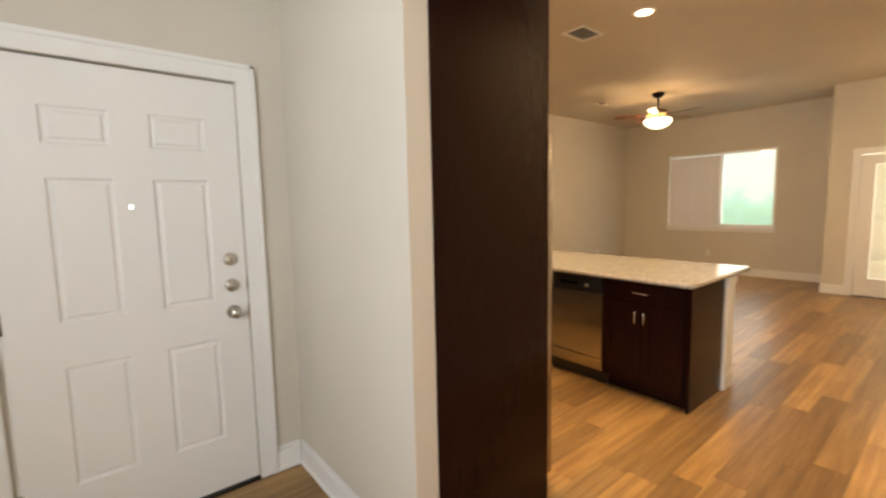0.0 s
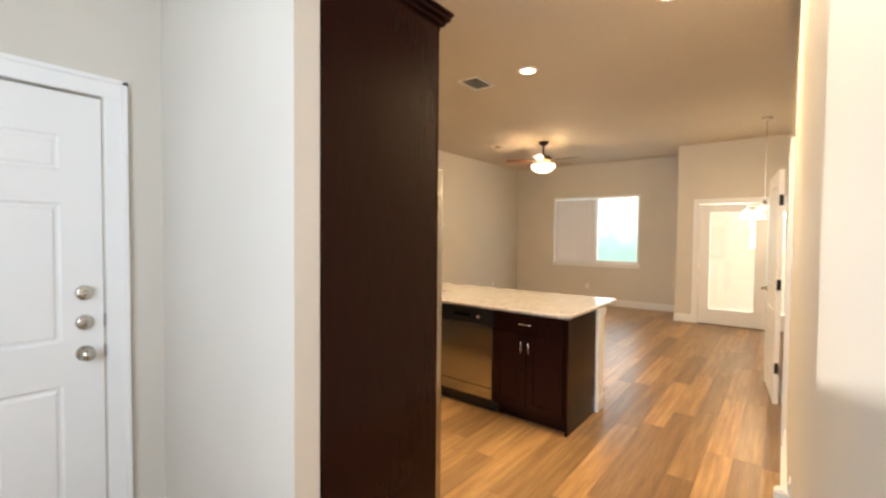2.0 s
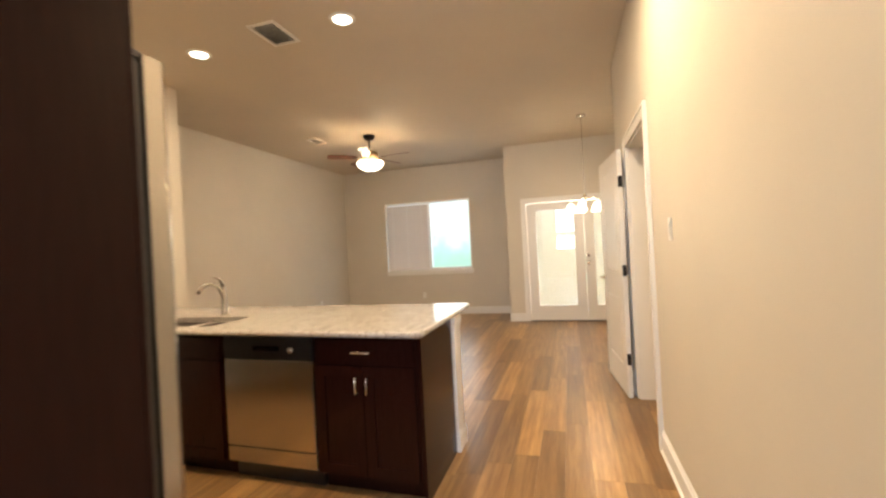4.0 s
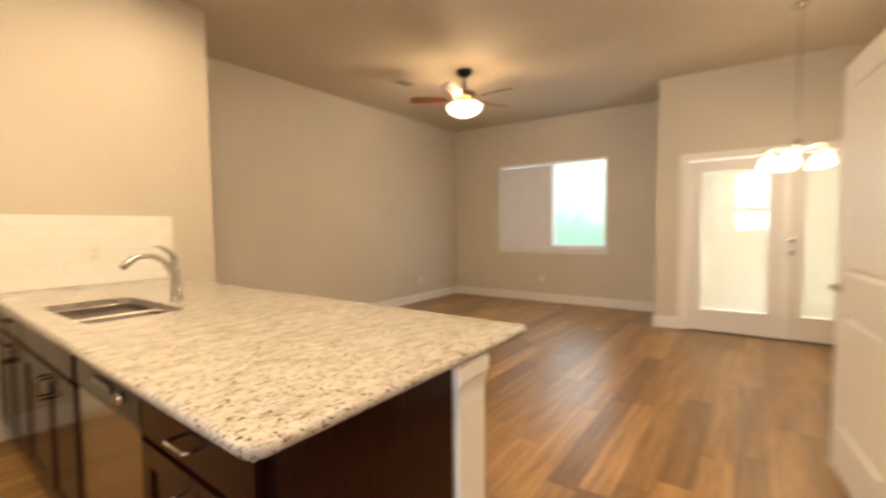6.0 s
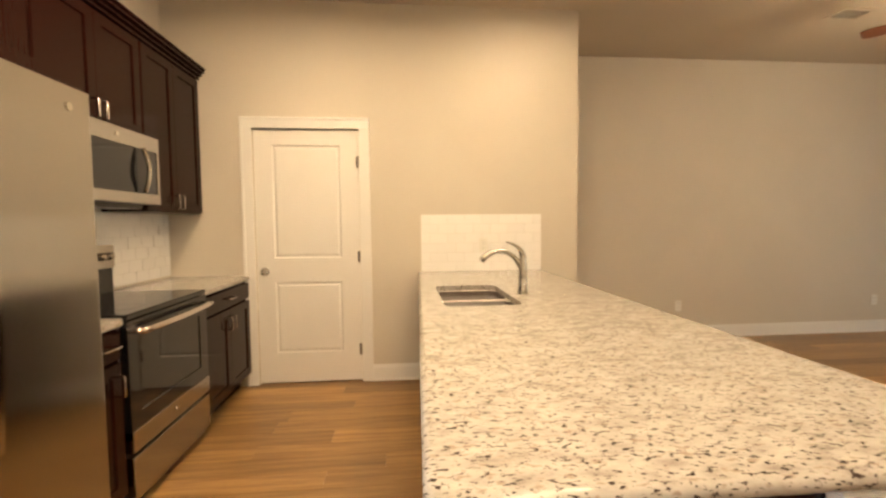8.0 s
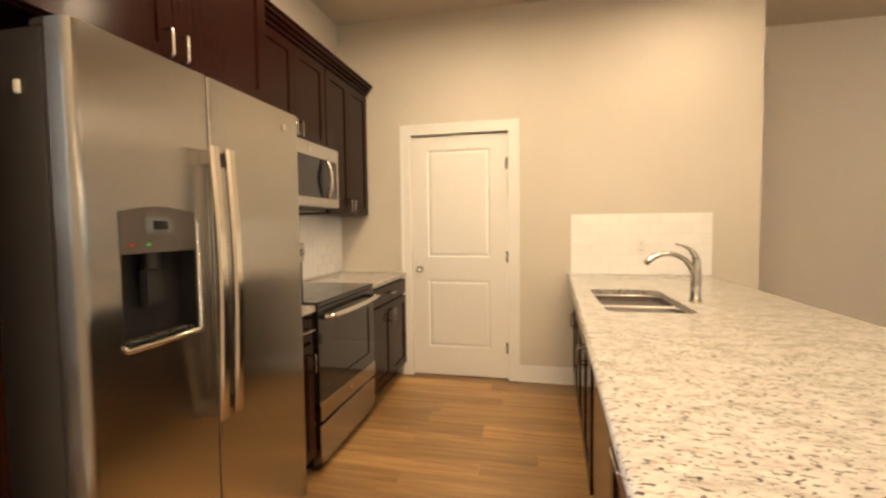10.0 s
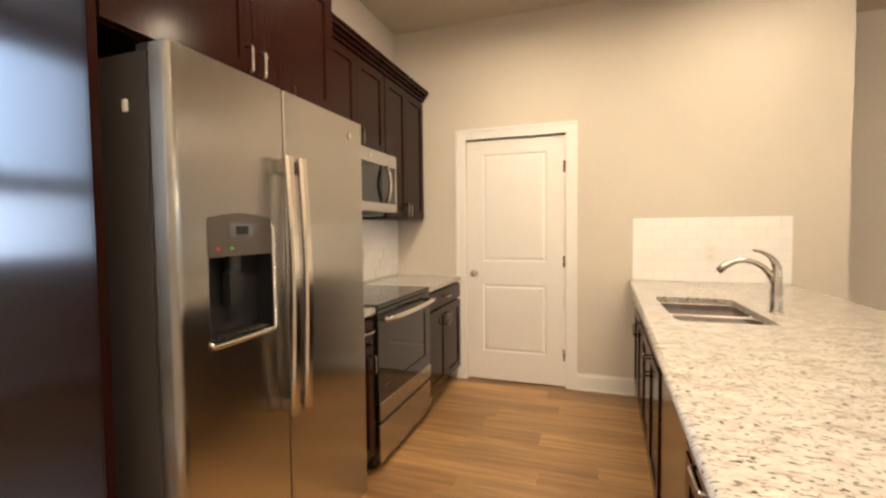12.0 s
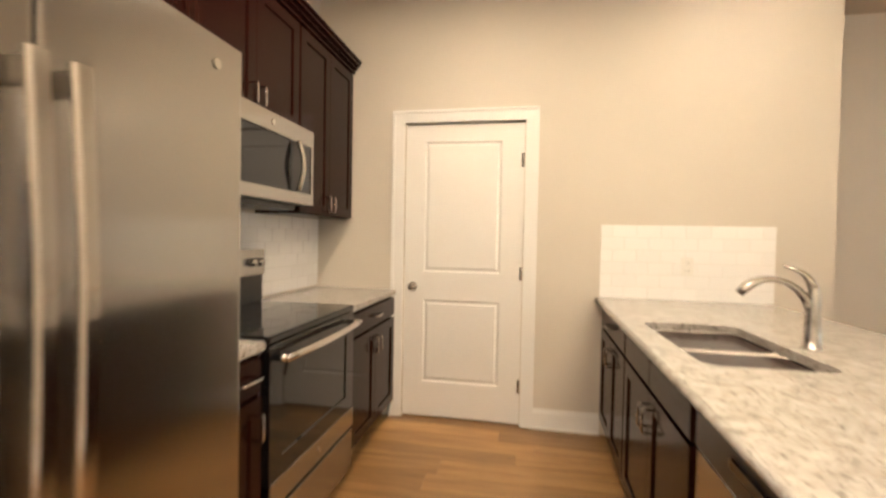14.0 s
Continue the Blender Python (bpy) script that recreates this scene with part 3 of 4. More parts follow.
def upper(y0, w, z0, z1, front, label, doors=2, handle_z=None):
    t = thing("wall_cabinet", pose(front - 0.021, y0, z0, 0, 0, 90), label, "cabinet", "kitchen wall cabinets")
    h = z1 - z0
    part("body", box(0, 0, 0, w, front - 0.021 - KX - 0.002, h, 0.0015), ESP, t)
    for i in range(doors):
        x0, x1 = 0.006 + i * (w - 0.012) / doors, 0.006 + (i + 1) * (w - 0.012) / doors
        f = shaker(t, x0, 0.006, x1, h - 0.006)
        hx = x1 - 0.032 if (i == 0 and doors == 2) else x0 + 0.032
        pull(f, hx, 0.075, 0.09, True)
    return t


UT = 2.385
upper(1.086, 1.05, 1.815, UT, 0.70, "deep espresso wall cabinet over the fridge")
upper(2.140, 0.235, 1.37, UT, 0.46, "narrow espresso wall cabinet beside the microwave", 1)
upper(2.378, 0.772, 1.805, UT, 0.46, "espresso wall cabinet over the microwave")
upper(3.153, 0.742, 1.37, UT, 0.46, "tall espresso wall cabinet with two shaker doors")


bm = bmesh.new()
for o, za, zb in ((0.012, 0.0, 0.028), (0.030, 0.026, 0.050), (0.048, 0.048, 0.072), (0.058, 0.070, 0.088)):
    boxm(bm, KX + 0.003, 1.086 - o, UT + za, 0.713 + o, 2.138 + o, UT + zb, 0.003)
    boxm(bm, KX + 0.003, 2.139 + o, UT + za, 0.46 + o, 3.897, UT + zb, 0.003)
tagged(new("crown_moulding", mesh_of("crown_moulding", bm, ESP)), "stepped espresso crown moulding along the wall cabinets", "moulding")

# tall end panel beside the fridge
fp = thing("fridge_end_panel", pose(0.0510, 1.062, 0), "tall glossy espresso wood end panel beside the fridge", "panel")
part("panel", box(0, 0, 0.001, 0.6385, 0.022, UT - 0.001, 0.0015), ESP, fp)
part("front_edge", box(0.639, -0.001, 0.001, 0.650, 0.024, UT - 0.001, 0.002), ESP, fp)
part("filler_strip", box(0.552, 0.0225, 0.001, 0.567, 0.068, UT - 0.572, 0.002), ESP, fp)

# fridge
fr = thing("refrigerator", pose(0.857, 1.142, 0, 0, 0, 90), "side-by-side stainless steel refrigerator with ice and water dispenser", "refrigerator")
FW, FH = 0.974, 1.765
bm = bmesh.new()
boxm(bm, 0.004, 0.075, 0.03, FW - 0.004, 0.65, FH - 0.012, 0.006)
part("body", bm, GREYSIDE, fr, "dark grey textured steel body")
part("kick_grille", box(0.01, 0.05, 0.012, FW - 0.01, 0.09, 0.075, 0.004), BLACK, fr)
for x in (0.06, FW - 0.06):
    part("foot", cyl(bmesh.new(), (x, 0.12, 0.0), (x, 0.12, 0.03), 0.02), BLACK, fr)
    part("hinge_cover", box(x - 0.045, 0.05, FH - 0.012, x + 0.045, 0.13, FH + 0.012, 0.006), GREYSIDE, fr)
SEAM = 0.428
DX0, DX1, DZ0, DZ1 = 0.103, 0.353, 0.968, 1.325


def slab(bm, x0, x1, z0, z1, r0, r1, y1=0.066):
    """An upright slab with rounded front edges of radius r0 and r1."""
    prof = [(x0, y1)]
    for r, cx, a0 in ((r0, x0 + r0, 180), (r1, x1 - r1, 270)):
        if r:
            prof += [(cx + r * math.cos(radians(a0 + 15 * i)), r + r * math.sin(radians(a0 + 15 * i))) for i in range(7)]
        else:
            prof.append((cx, 0.0))
    prof.append((x1, y1))
    lo = [bm.verts.new((x, y, z0)) for x, y in prof]
    hi = [bm.verts.new((x, y, z1)) for x, y in prof]
    bm.faces.new(lo)
    bm.faces.new(hi[::-1])
    n = len(prof)
    for i in range(n):
        bm.faces.new((lo[i], lo[(i + 1) % n], hi[(i + 1) % n], hi[i]))


def rounded_door(x0, x1, hole=None):
    bm = bmesh.new()
    if hole:
        a0, b0, a1, b1 = hole
        slab(bm, x0, a0, 0.06, FH, 0.022, 0)
        slab(bm, a1, x1, 0.06, FH, 0, 0.010)
        slab(bm, a0, a1, 0.06, b0, 0, 0)
        slab(bm, a0, a1, b1, FH, 0, 0)
        bmesh.ops.remove_doubles(bm, verts=bm.verts[:], dist=0.0001)
    else:
        slab(bm, x0, x1, 0.06, FH, 0.010, 0.022)
    return bm


dl = part("freezer_door", rounded_door(0.003, SEAM - 0.003, (DX0, DZ0, DX1, DZ1)), STEEL, fr, "brushed stainless freezer door")
dr = part("fridge_door", rounded_door(SEAM + 0.003, FW - 0.003), STEEL, fr, "brushed stainless fridge door")
for x0, x1, pr in ((0.012, SEAM - 0.01, dl), (SEAM + 0.01, FW - 0.012, dr)):
    part("gasket", box(x0, 0.0665, 0.09, x1, 0.0745, FH - 0.02), BLACK, pr, "black rubber gasket")
# dispenser
bm = box(DX0, 0.001, DZ0, DX1, 0.064, DZ1)
face = min(bm.faces, key=lambda f: f.calc_center_median().y)
bmesh.ops.inset_individual(bm, faces=[face], thickness=0.006)
ex = bmesh.ops.extrude_discrete_faces(bm, faces=[face])["faces"][0]
bmesh.ops.translate(bm, verts=ex.verts[:], vec=(0, 0.058, 0))
part("dispenser", bm, BLACK, dl, "black dispenser recess")
bm = bmesh.new()
tube(bm, [(DX0 - 0.004, -0.003, DZ0 + 0.012), (DX0 + 0.004, -0.004, DZ0 - 0.004), (DX1 - 0.004, -0.004, DZ0 - 0.004), (DX1 + 0.004, -0.004, DZ0 + 0.008), (DX1 + 0.004, -0.004, DZ1 - 0.03), (DX1 - 0.002, -0.001, DZ1 - 0.004)], [0.004, 0.009, 0.010, 0.009, 0.008, 0.004], 10)
part("dispenser_trim", bm, STEELV, dl, "rounded bright steel trim", True)
# control panel with an arched top
bm = bmesh.new()
xs = [DX0 + 0.001 + i * (DX1 - DX0 - 0.002) / 14 for i in range(15)]
arch = [(x, DZ1 + 0.001 + 0.016 * math.sin(math.pi * i / 14)) for i, x in enumerate(xs)]
out = [(xs[0], 1.215), (xs[-1], 1.215)] + arch[::-1]
front = [bm.verts.new((x, -0.003, z)) for x, z in out]
back = [bm.verts.new((x, 0.012, z)) for x, z in out]
bm.faces.new(front)
bm.faces.new(back[::-1])
for i in range(len(out)):
    j = (i + 1) % len(out)
    bm.faces.new((front[i], back[i], back[j], front[j]))
part("control_panel", bm, mat("dark_taupe_plastic", (0.06, 0.05, 0.043), 0.3)[0], dl, "taupe control panel with arched top")
part("display", box(0.175, -0.006, 1.268, 0.27, -0.002, 1.312, 0.0015), SCREEN, dl)
part("display_window", box(0.20, -0.008, 1.278, 0.247, -0.005, 1.303, 0.001), BGLASS, dl)
for x in (0.135, 0.185, 0.225, 0.265, 0.31):
    part("button", box(x - 0.006, -0.005, 1.234, x + 0.006, -0.002, 1.241, 0.001), RED if x < 0.15 else GREEN if x < 0.2 else SCREEN, dl)
part("paddle", box(0.19, 0.02, 1.06, 0.25, 0.045, 1.17, 0.006), BLACK, dl)
part("nozzle", cyl(bmesh.new(), (0.22, 0.03, 1.17), (0.22, 0.03, 1.22), 0.022), BLACK, dl)
part("drip_tray", box(DX0 + 0.008, 0.004, DZ0 + 0.007, DX1 - 0.008, 0.056, DZ0 + 0.013, 0.002), BLACK, dl)
slot = mesh_of("drip_slat", box(-0.005, 0.006, DZ0 + 0.013, 0.005, 0.054, DZ0 + 0.019, 0.0015), STEELV)
for i in range(9):
    o = new("drip_slat", slot)
    o.parent = dl
    o.location = (DX0 + 0.028 + i * 0.024, 0, 0)


def bar(bm, pts, w, d):
    """A flat bar with softened edges through points; w across x, d in depth."""
    c = 0.3
    sec = [(-w, -d * c), (-w * (1 - c), -d), (w * (1 - c), -d), (w, -d * c), (w, d * c), (w * (1 - c), d), (-w * (1 - c), d), (-w, d * c)]
    rings = [[bm.verts.new((x + a, y + q, z)) for a, q in sec] for x, y, z in pts]
    for a, q in zip(rings, rings[1:]):
        for i in range(8):
            bm.faces.new((a[i], a[(i + 1) % 8], q[(i + 1) % 8], q[i]))
    bm.faces.new(rings[0])
    bm.faces.new(rings[-1][::-1])


for x, pr in ((SEAM - 0.036, dl), (SEAM + 0.034, dr)):
    bm = bmesh.new()
    n = 16
    bar(bm, [(x, -0.044 - 0.016 * math.sin(math.pi * i / n), 0.665 + i * (1.535 - 0.665) / n) for i in range(n + 1)], 0.0175, 0.011)
    part("handle", bm, STEELV, pr, "long bowed flat steel handle")
    for z in (0.675, 1.480):
        part("handle_mount", box(x - 0.011, -0.040, z, x + 0.011, -0.0005, z + 0.045, 0.003), STEEL, pr)
part("side_clip", box(-0.004, 0.144, 1.60, 0.005, 0.158, 1.632, 0.002), PLATE, fr, "small white plastic clip")
part("badge", cyl(bmesh.new(), (0.855, -0.003, 1.695), (0.855, 0.002, 1.695), 0.014, seg=20), STEELV, dr, "small round metal badge")

# range
RW = 0.764
rg = thing("range", pose(0.79, 2.337, 0, 0, 0, 90), "black and stainless electric range with glass cooktop", "stove")
part("body", box(0.0, 0.03, 0.03, RW, 0.59, 0.875, 0.003), BLACK, rg)
part("cooktop", box(-0.001, -0.012, 0.872, RW + 0.001, 0.54, 0.898, 0.005), BGLASS, rg, "black glass cooktop")
for cx, cy, r in ((0.2, 0.14, 0.095), (0.56, 0.14, 0.075), (0.2, 0.40, 0.075), (0.56, 0.40, 0.095)):
    part("burner_ring", lathe(bmesh.new(), [(r - 0.002, 0.8983), (r + 0.002, 0.8983)], (cx, cy, 0), 36), SCREEN, rg)
bm = panelled(RW - 0.008, 0.53, 0.036, [(0.085, RW - 0.093)], [(0.11, 0.42)], 0.006)
bmesh.ops.translate(bm, verts=bm.verts[:], vec=(0.004, -0.012, 0.335))
od = part("oven_door", bm, BGLASS, rg, "black glass oven door")
part("door_trim", box(0.004, -0.016, 0.275, RW - 0.004, 0.024, 0.372, 0.003), STEEL, od, "stainless strip along the door foot")
part("badge", cyl(bmesh.new(), (RW / 2, -0.019, 0.325), (RW / 2, -0.015, 0.325), 0.012), STEELV, od)
bm = bmesh.new()
pts = [(0.035 + i * (RW - 0.07) / 12, -0.058 - 0.016 * math.sin(math.pi * i / 12), 0.818) for i in range(13)]
tube(bm, pts, 0.0145, 10)
for x in (0.045, RW - 0.045):
    boxm(bm, x - 0.014, -0.06, 0.806, x + 0.014, -0.01, 0.830, 0.004)
part("handle", bm, STEELV, od, "bowed steel oven handle", True)
part("drawer", box(0.004, -0.012, 0.05, RW - 0.004, 0.03, 0.255, 0.004), STEEL, rg, "stainless storage drawer")
for x in (0.05, RW - 0.05):
    part("foot", cyl(bmesh.new(), (x, 0.1, 0), (x, 0.1, 0.03), 0.018), BLACK, rg)
    part("foot", cyl(bmesh.new(), (x, 0.52, 0), (x, 0.52, 0.03), 0.018), BLACK, rg)
bgd = part("backguard", box(0, 0.51, 0.898, RW, 0.582, 1.04, 0.004), BLACK, rg)
part("control_panel", box(0.0, 0.495, 1.04, RW, 0.582, 1.175, 0.006), STEEL, bgd, "stainless control panel")
for x in (0.06, 0.125, RW - 0.125, RW - 0.06):
    part("knob", cyl(bmesh.new(), (x, 0.468, 1.108), (x, 0.496, 1.108), 0.02, 0.024, 20), STEELV, bgd, "steel control knob", True)
part("display", box(0.25, 0.491, 1.075, 0.51, 0.496, 1.145, 0.002), BGLASS, bgd)

# microwave
mw = thing("microwave", pose(0.545, 2.381, 1.41, 0, 0, 90), "stainless over-the-range microwave with black window", "microwave")
MW, MH = 0.765, 0.388
part("body", box(0.002, 0.03, 0, MW - 0.002, 0.348, MH, 0.003), BLACK, mw)
bm = bmesh.new()
for a in ((0, 0, MW, 0.055), (0, MH - 0.085, MW, MH), (0, 0.055, 0.03, MH - 0.085), (MW - 0.028, 0.055, MW, MH - 0.085)):
    boxm(bm, a[0], 0, a[1], a[2], 0.034, a[3], 0.002)
part("front_frame", bm, STEEL, mw, "stainless front frame")
part("window", box(0.031, 0.006, 0.056, 0.545, 0.03, MH - 0.086, 0.002), BGLASS, mw, "black glass window")
part("control_panel", box(0.548, 0.004, 0.056, MW - 0.029, 0.03, MH - 0.086, 0.002), BLACK, mw)
bm = bmesh.new()
for r in range(5):
    for c in range(3):
        boxm(bm, 0.640 + c * 0.028, 0.002, 0.075 + r * 0.03, 0.660 + c * 0.028, 0.0045, 0.092 + r * 0.03)
part("keypad", bm, SCREEN, mw)
bm = bmesh.new()
tube(bm, [(0.585 , -0.012 - 0.028 * math.sin(math.pi * i / 10), 0.06 + i * 0.0245) for i in range(11)], 0.012, 10)
part("handle", bm, STEELV, mw, "bowed steel handle", True)
part("vent_grille", box(0.08, 0.06, -0.03, 0.69, 0.26, 0.001, 0.006), BLACK, mw)
part("badge", cyl(bmesh.new(), (MW / 2, -0.003, MH - 0.042), (MW / 2, 0.002, MH - 0.042), 0.012), STEELV, mw)

# ---- island ----
IX = 2.07
IY0 = 1.0


SKEW = 0.0315    # the island stands a little out of square


def isl(y1, dx=0.021):
    return pose(IX + dx + (y1 - 1.0) * SKEW, y1, 0, 0, 0, -90 - math.degrees(SKEW))


base_cabinet(isl(1.605), 0.605, 0.585, "espresso island base cabinet with a drawer and two doors", two_door_layout(0.605), "island base cabinets")
base_cabinet(isl(3.13), 0.90, 0.585, "espresso sink base cabinet with two doors and false fronts", two_door_layout(0.90, 2, False), "island base cabinets")
base_cabinet(isl(3.895), 0.762, 0.585, "espresso island base cabinet against the wall", two_door_layout(0.762), "island base cabinets")
ep = thing("island_end_panel", pose(IX + 0.022, 0.978, 0), "plain espresso end panel of the kitchen island", "panel")
part("panel", box(0, 0, 0.001, 0.581, 0.02, CT - 0.037, 0.0015), ESP, ep)
wall_ob("wall_island_knee", [(2.775, 1.16, 0, 2.86, 3.899, CT - 0.037)], "greige painted knee wall behind the island cabinets")

# dishwasher
dw = thing("dishwasher", isl(2.222, 0.018), "stainless dishwasher with black control strip under the island top", "dishwasher")
part("body", box(0.004, 0.03, TOE, 0.606, 0.57, CT - 0.04), BLACK, dw)
part("control_strip", box(0.003, -0.012, 0.715, 0.607, 0.03, CT - 0.045, 0.005), BLACK, dw, "black control strip")
part("door_panel", box(0.003, -0.008, 0.21, 0.607, 0.03, 0.711, 0.004), STEEL, dw, "stainless door panel")
part("lower_panel", box(0.003, -0.006, TOE + 0.01, 0.607, 0.03, 0.203, 0.003), STEEL, dw)
part("toe_plate", box(0.003, 0.06, 0.001, 0.607, 0.09, TOE + 0.01), BLACK, dw)
part("latch", box(0.22, -0.020, 0.765, 0.40, -0.010, 0.795, 0.004), BGLASS, dw)
part("dial", cyl(bmesh.new(), (0.48, -0.03, 0.775), (0.48, -0.01, 0.775), 0.017, 0.02, 18), STEELV, dw, "round steel dial", True)

# island top with an opening for the sink
SX0, SX1, SY0, SY1 = 2.195, 2.575, 2.39, 3.08
top = bmesh.new()
X0, X1, Y0, Y1 = 2.038, 3.13, 0.962, 3.898
for q in ((X0, Y0, X1, SY0), (X0, SY1, X1, Y1), (X0, SY0, SX0, SY1), (SX1, SY0, X1, SY1)):
    boxm(top, q[0], q[1], CT - 0.032, q[2], q[3], CT)
bmesh.ops.remove_doubles(top, verts=top.verts[:], dist=0.0001)
for q in top.verts:
    if abs(q.co.x - X0) < 1e-4:
        q.co.x += (q.co.y - Y0) * SKEW
it = new("island_countertop", mesh_of("island_countertop", top, GRAN))
tagged(it, "long speckled cream granite island countertop with sink cutout", "countertop")
edge = bmesh.new()
tube(edge, [(X0 + (Y1 - Y0) * SKEW, Y1, CT - 0.016), (X0, Y0 + 0.02, CT - 0.016), (X0 + 0.006, Y0 + 0.006, CT - 0.016), (X0 + 0.02, Y0, CT - 0.016), (X1 - 0.02, Y0, CT - 0.016), (X1 - 0.006, Y0 + 0.006, CT - 0.016), (X1, Y0 + 0.02, CT - 0.016), (X1, Y1, CT - 0.016)], 0.016, 14)
part("bullnose_edge", edge, GRAN, it, "", True)

for cx, cy, a0 in ((SX0, SY0, 180), (SX1, SY0, 270), (SX1, SY1, 0), (SX0, SY1, 90)):
    rr = 0.05
    mx_, my_ = cx + (rr if cx == SX0 else -rr), cy + (rr if cy == SY0 else -rr)
    ring = [(cx, cy)] + [(mx_ + rr * math.cos(radians(a0 + 15 * i)), my_ + rr * math.sin(radians(a0 + 15 * i))) for i in range(7)]
    bm = bmesh.new()
    lo = [bm.verts.new((x, y, CT - 0.032)) for x, y in ring]
    hi = [bm.verts.new((x, y, CT)) for x, y in ring]
    bm.faces.new(lo)
    bm.faces.new(hi[::-1])
    for i in range(len(ring)):
        j = (i + 1) % len(ring)
        bm.faces.new((lo[i], lo[j], hi[j], hi[i]))
    part("cutout_corner", bm, GRAN, it)

# sink
sk = thing("sink", pose(SX0, SY0, CT - 0.033), "stainless undermount double bowl sink", "sink")
sw, sl = SX1 - SX0, SY1 - SY0


def bowl(y0, y1, depth):
    bm = bmesh.new()
    x0, x1, t, r = -0.006, sw + 0.006, 0.006, 0.05
    def loop(ix, z, k=6):
        vs = []
        for cx, cy, a0 in ((x1 - ix - r, y1 - ix - r, 0), (x0 + ix + r, y1 - ix - r, 90), (x0 + ix + r, y0 + ix + r, 180), (x1 - ix - r, y0 + ix + r, 270)):
            for i in range(k + 1):
                a = radians(a0 + 90 * i / k)
                vs.append(bm.verts.new((cx + r * math.cos(a), cy + r * math.sin(a), z)))
        return vs
    rings = [loop(-0.012, 0.0), loop(0.0, 0.0), loop(0.006, -depth + 0.03), loop(0.03, -depth)]
    for a, c in zip(rings, rings[1:]):
        n = len(a)
        for i in range(n):
            bm.faces.new((a[i], a[(i + 1) % n], c[(i + 1) % n], c[i]))
    bm.faces.new(rings[-1])
    return bm


part("bowl", bowl(0.0, 0.315, 0.19), SINKSTEEL, sk, "", True)
part("bowl", bowl(0.345, sl, 0.19), SINKSTEEL, sk, "", True)
for y in (0.155, 0.52):
    part("drain", cyl(bmesh.new(), (sw / 2, y, -0.188), (sw / 2, y, -0.183), 0.045, seg=24), STEELV, sk)

# faucet
fc = thing("faucet", pose(2.655, 2.70, CT), "brushed nickel pull-out kitchen faucet with lever", "faucet")
bm = bmesh.new()
lathe(bm, [(0.0, 0.0), (0.033, 0.0), (0.033, 0.006), (0.026, 0.012), (0.0245, 0.09), (0.022, 0.16), (0.018, 0.212), (0.011, 0.228), (0.0, 0.231)], seg=24)
part("body", bm, NICKEL, fc, "", True)
bm = bmesh.new()
spout = [(-0.006, 0, 0.140), (-0.024, 0, 0.176), (-0.050, 0, 0.208), (-0.084, 0, 0.230), (-0.122, 0, 0.240), (-0.158, 0, 0.238), (-0.190, 0, 0.225), (-0.214, 0, 0.207), (-0.234, 0, 0.188)]
tube(bm, spout, [0.018, 0.0155, 0.013, 0.012, 0.012, 0.013, 0.0165, 0.0175, 0.0155], 14)
part("spout", bm, NICKEL, fc, "", True)
bm = bmesh.new()
tube(bm, [(0, 0, 0.205), (-0.010, 0, 0.236), (-0.030, 0, 0.262), (-0.062, 0, 0.280), (-0.095, 0, 0.288)], [0.0175, 0.015, 0.010, 0.007, 0.0045], 10)
part("lever", bm, NICKEL, fc, "", True)

# white column at the island's corner
cl = thing("island_column", pose(2.762, 1.040, 0), "white square island support column with moulded cap and base", "column")
part("shaft", box(-0.073, -0.076, 0.13, 0.076, 0.076, 0.77, 0.003), TRIM, cl)
bm = bmesh.new()
for z0, z1, s in ((0.001, 0.105, 0.088), (0.104, 0.125, 0.083), (0.123, 0.14, 0.078)):
    boxm(bm, -s, -s, z0, s, s, z1, 0.004)
part("base", bm, TRIM, cl)
bm = bmesh.new()
for z0, z1, s in ((0.70, 0.715, 0.078), (0.76, 0.78, 0.079), (0.778, 0.80, 0.083), (0.798, 0.852, 0.088)):
    boxm(bm, -s, -s, z0, s, s, z1, 0.005)
part("cap", bm, TRIM, cl)


# ---- plates, vents, detectors ----
def plate(m, label, kind="outlet"):
    t = thing(kind, m, label, "outlet" if kind == "outlet" else "switch")
    part("cover", box(-0.036, -0.006, -0.058, 0.036, -0.0004, 0.058, 0.003), PLATE, t)
    if kind == "outlet":
        for z in (0.024, -0.024):
            f = part("socket", box(-0.017, -0.0085, z - 0.016, 0.017, -0.005, z + 0.016, 0.004), PLATE, t)
            for x in (-0.007, 0.007):
                # raised dark strip paints the shade inside the slot
                part("slot", box(x - 0.0012, -0.0092, z - 0.004, x + 0.0012, -0.0083, z + 0.007), DARKGAP, f)
    else:
        part("rocker", box(-0.016, -0.010, -0.033, 0.016, -0.005, 0.033, 0.003), PLATE, t)
    return t


plate(pose(4.995, 4.831, 0.36), "white wall outlet on the greige living room wall")
plate(pose(7.37, 4.831, 0.37), "white wall outlet on the greige living room wall")
plate(pose(8.47, 3.12, 0.385, 0, 0, -90), "white wall outlet under the living room window")
plate(pose(2.655, 3.889, 1.10), "white outlet set in the tile backsplash")
plate(pose(1.37, SY, 0.40, 0, 0, 180), "white wall outlet low on the hall wall")
plate(pose(2.42, SY, 1.33, 0, 0, 180), "white rocker light switch on the hall wall", "light_switch")
nl = thing("plug_in_night_light", pose(1.37, SY + 0.010, 0.375, 0, 0, 180), "white plug-in adapter in the hall outlet", "adapter")
part("body", box(-0.028, -0.045, -0.035, 0.028, 0.0, 0.035, 0.008), PLATE, nl)


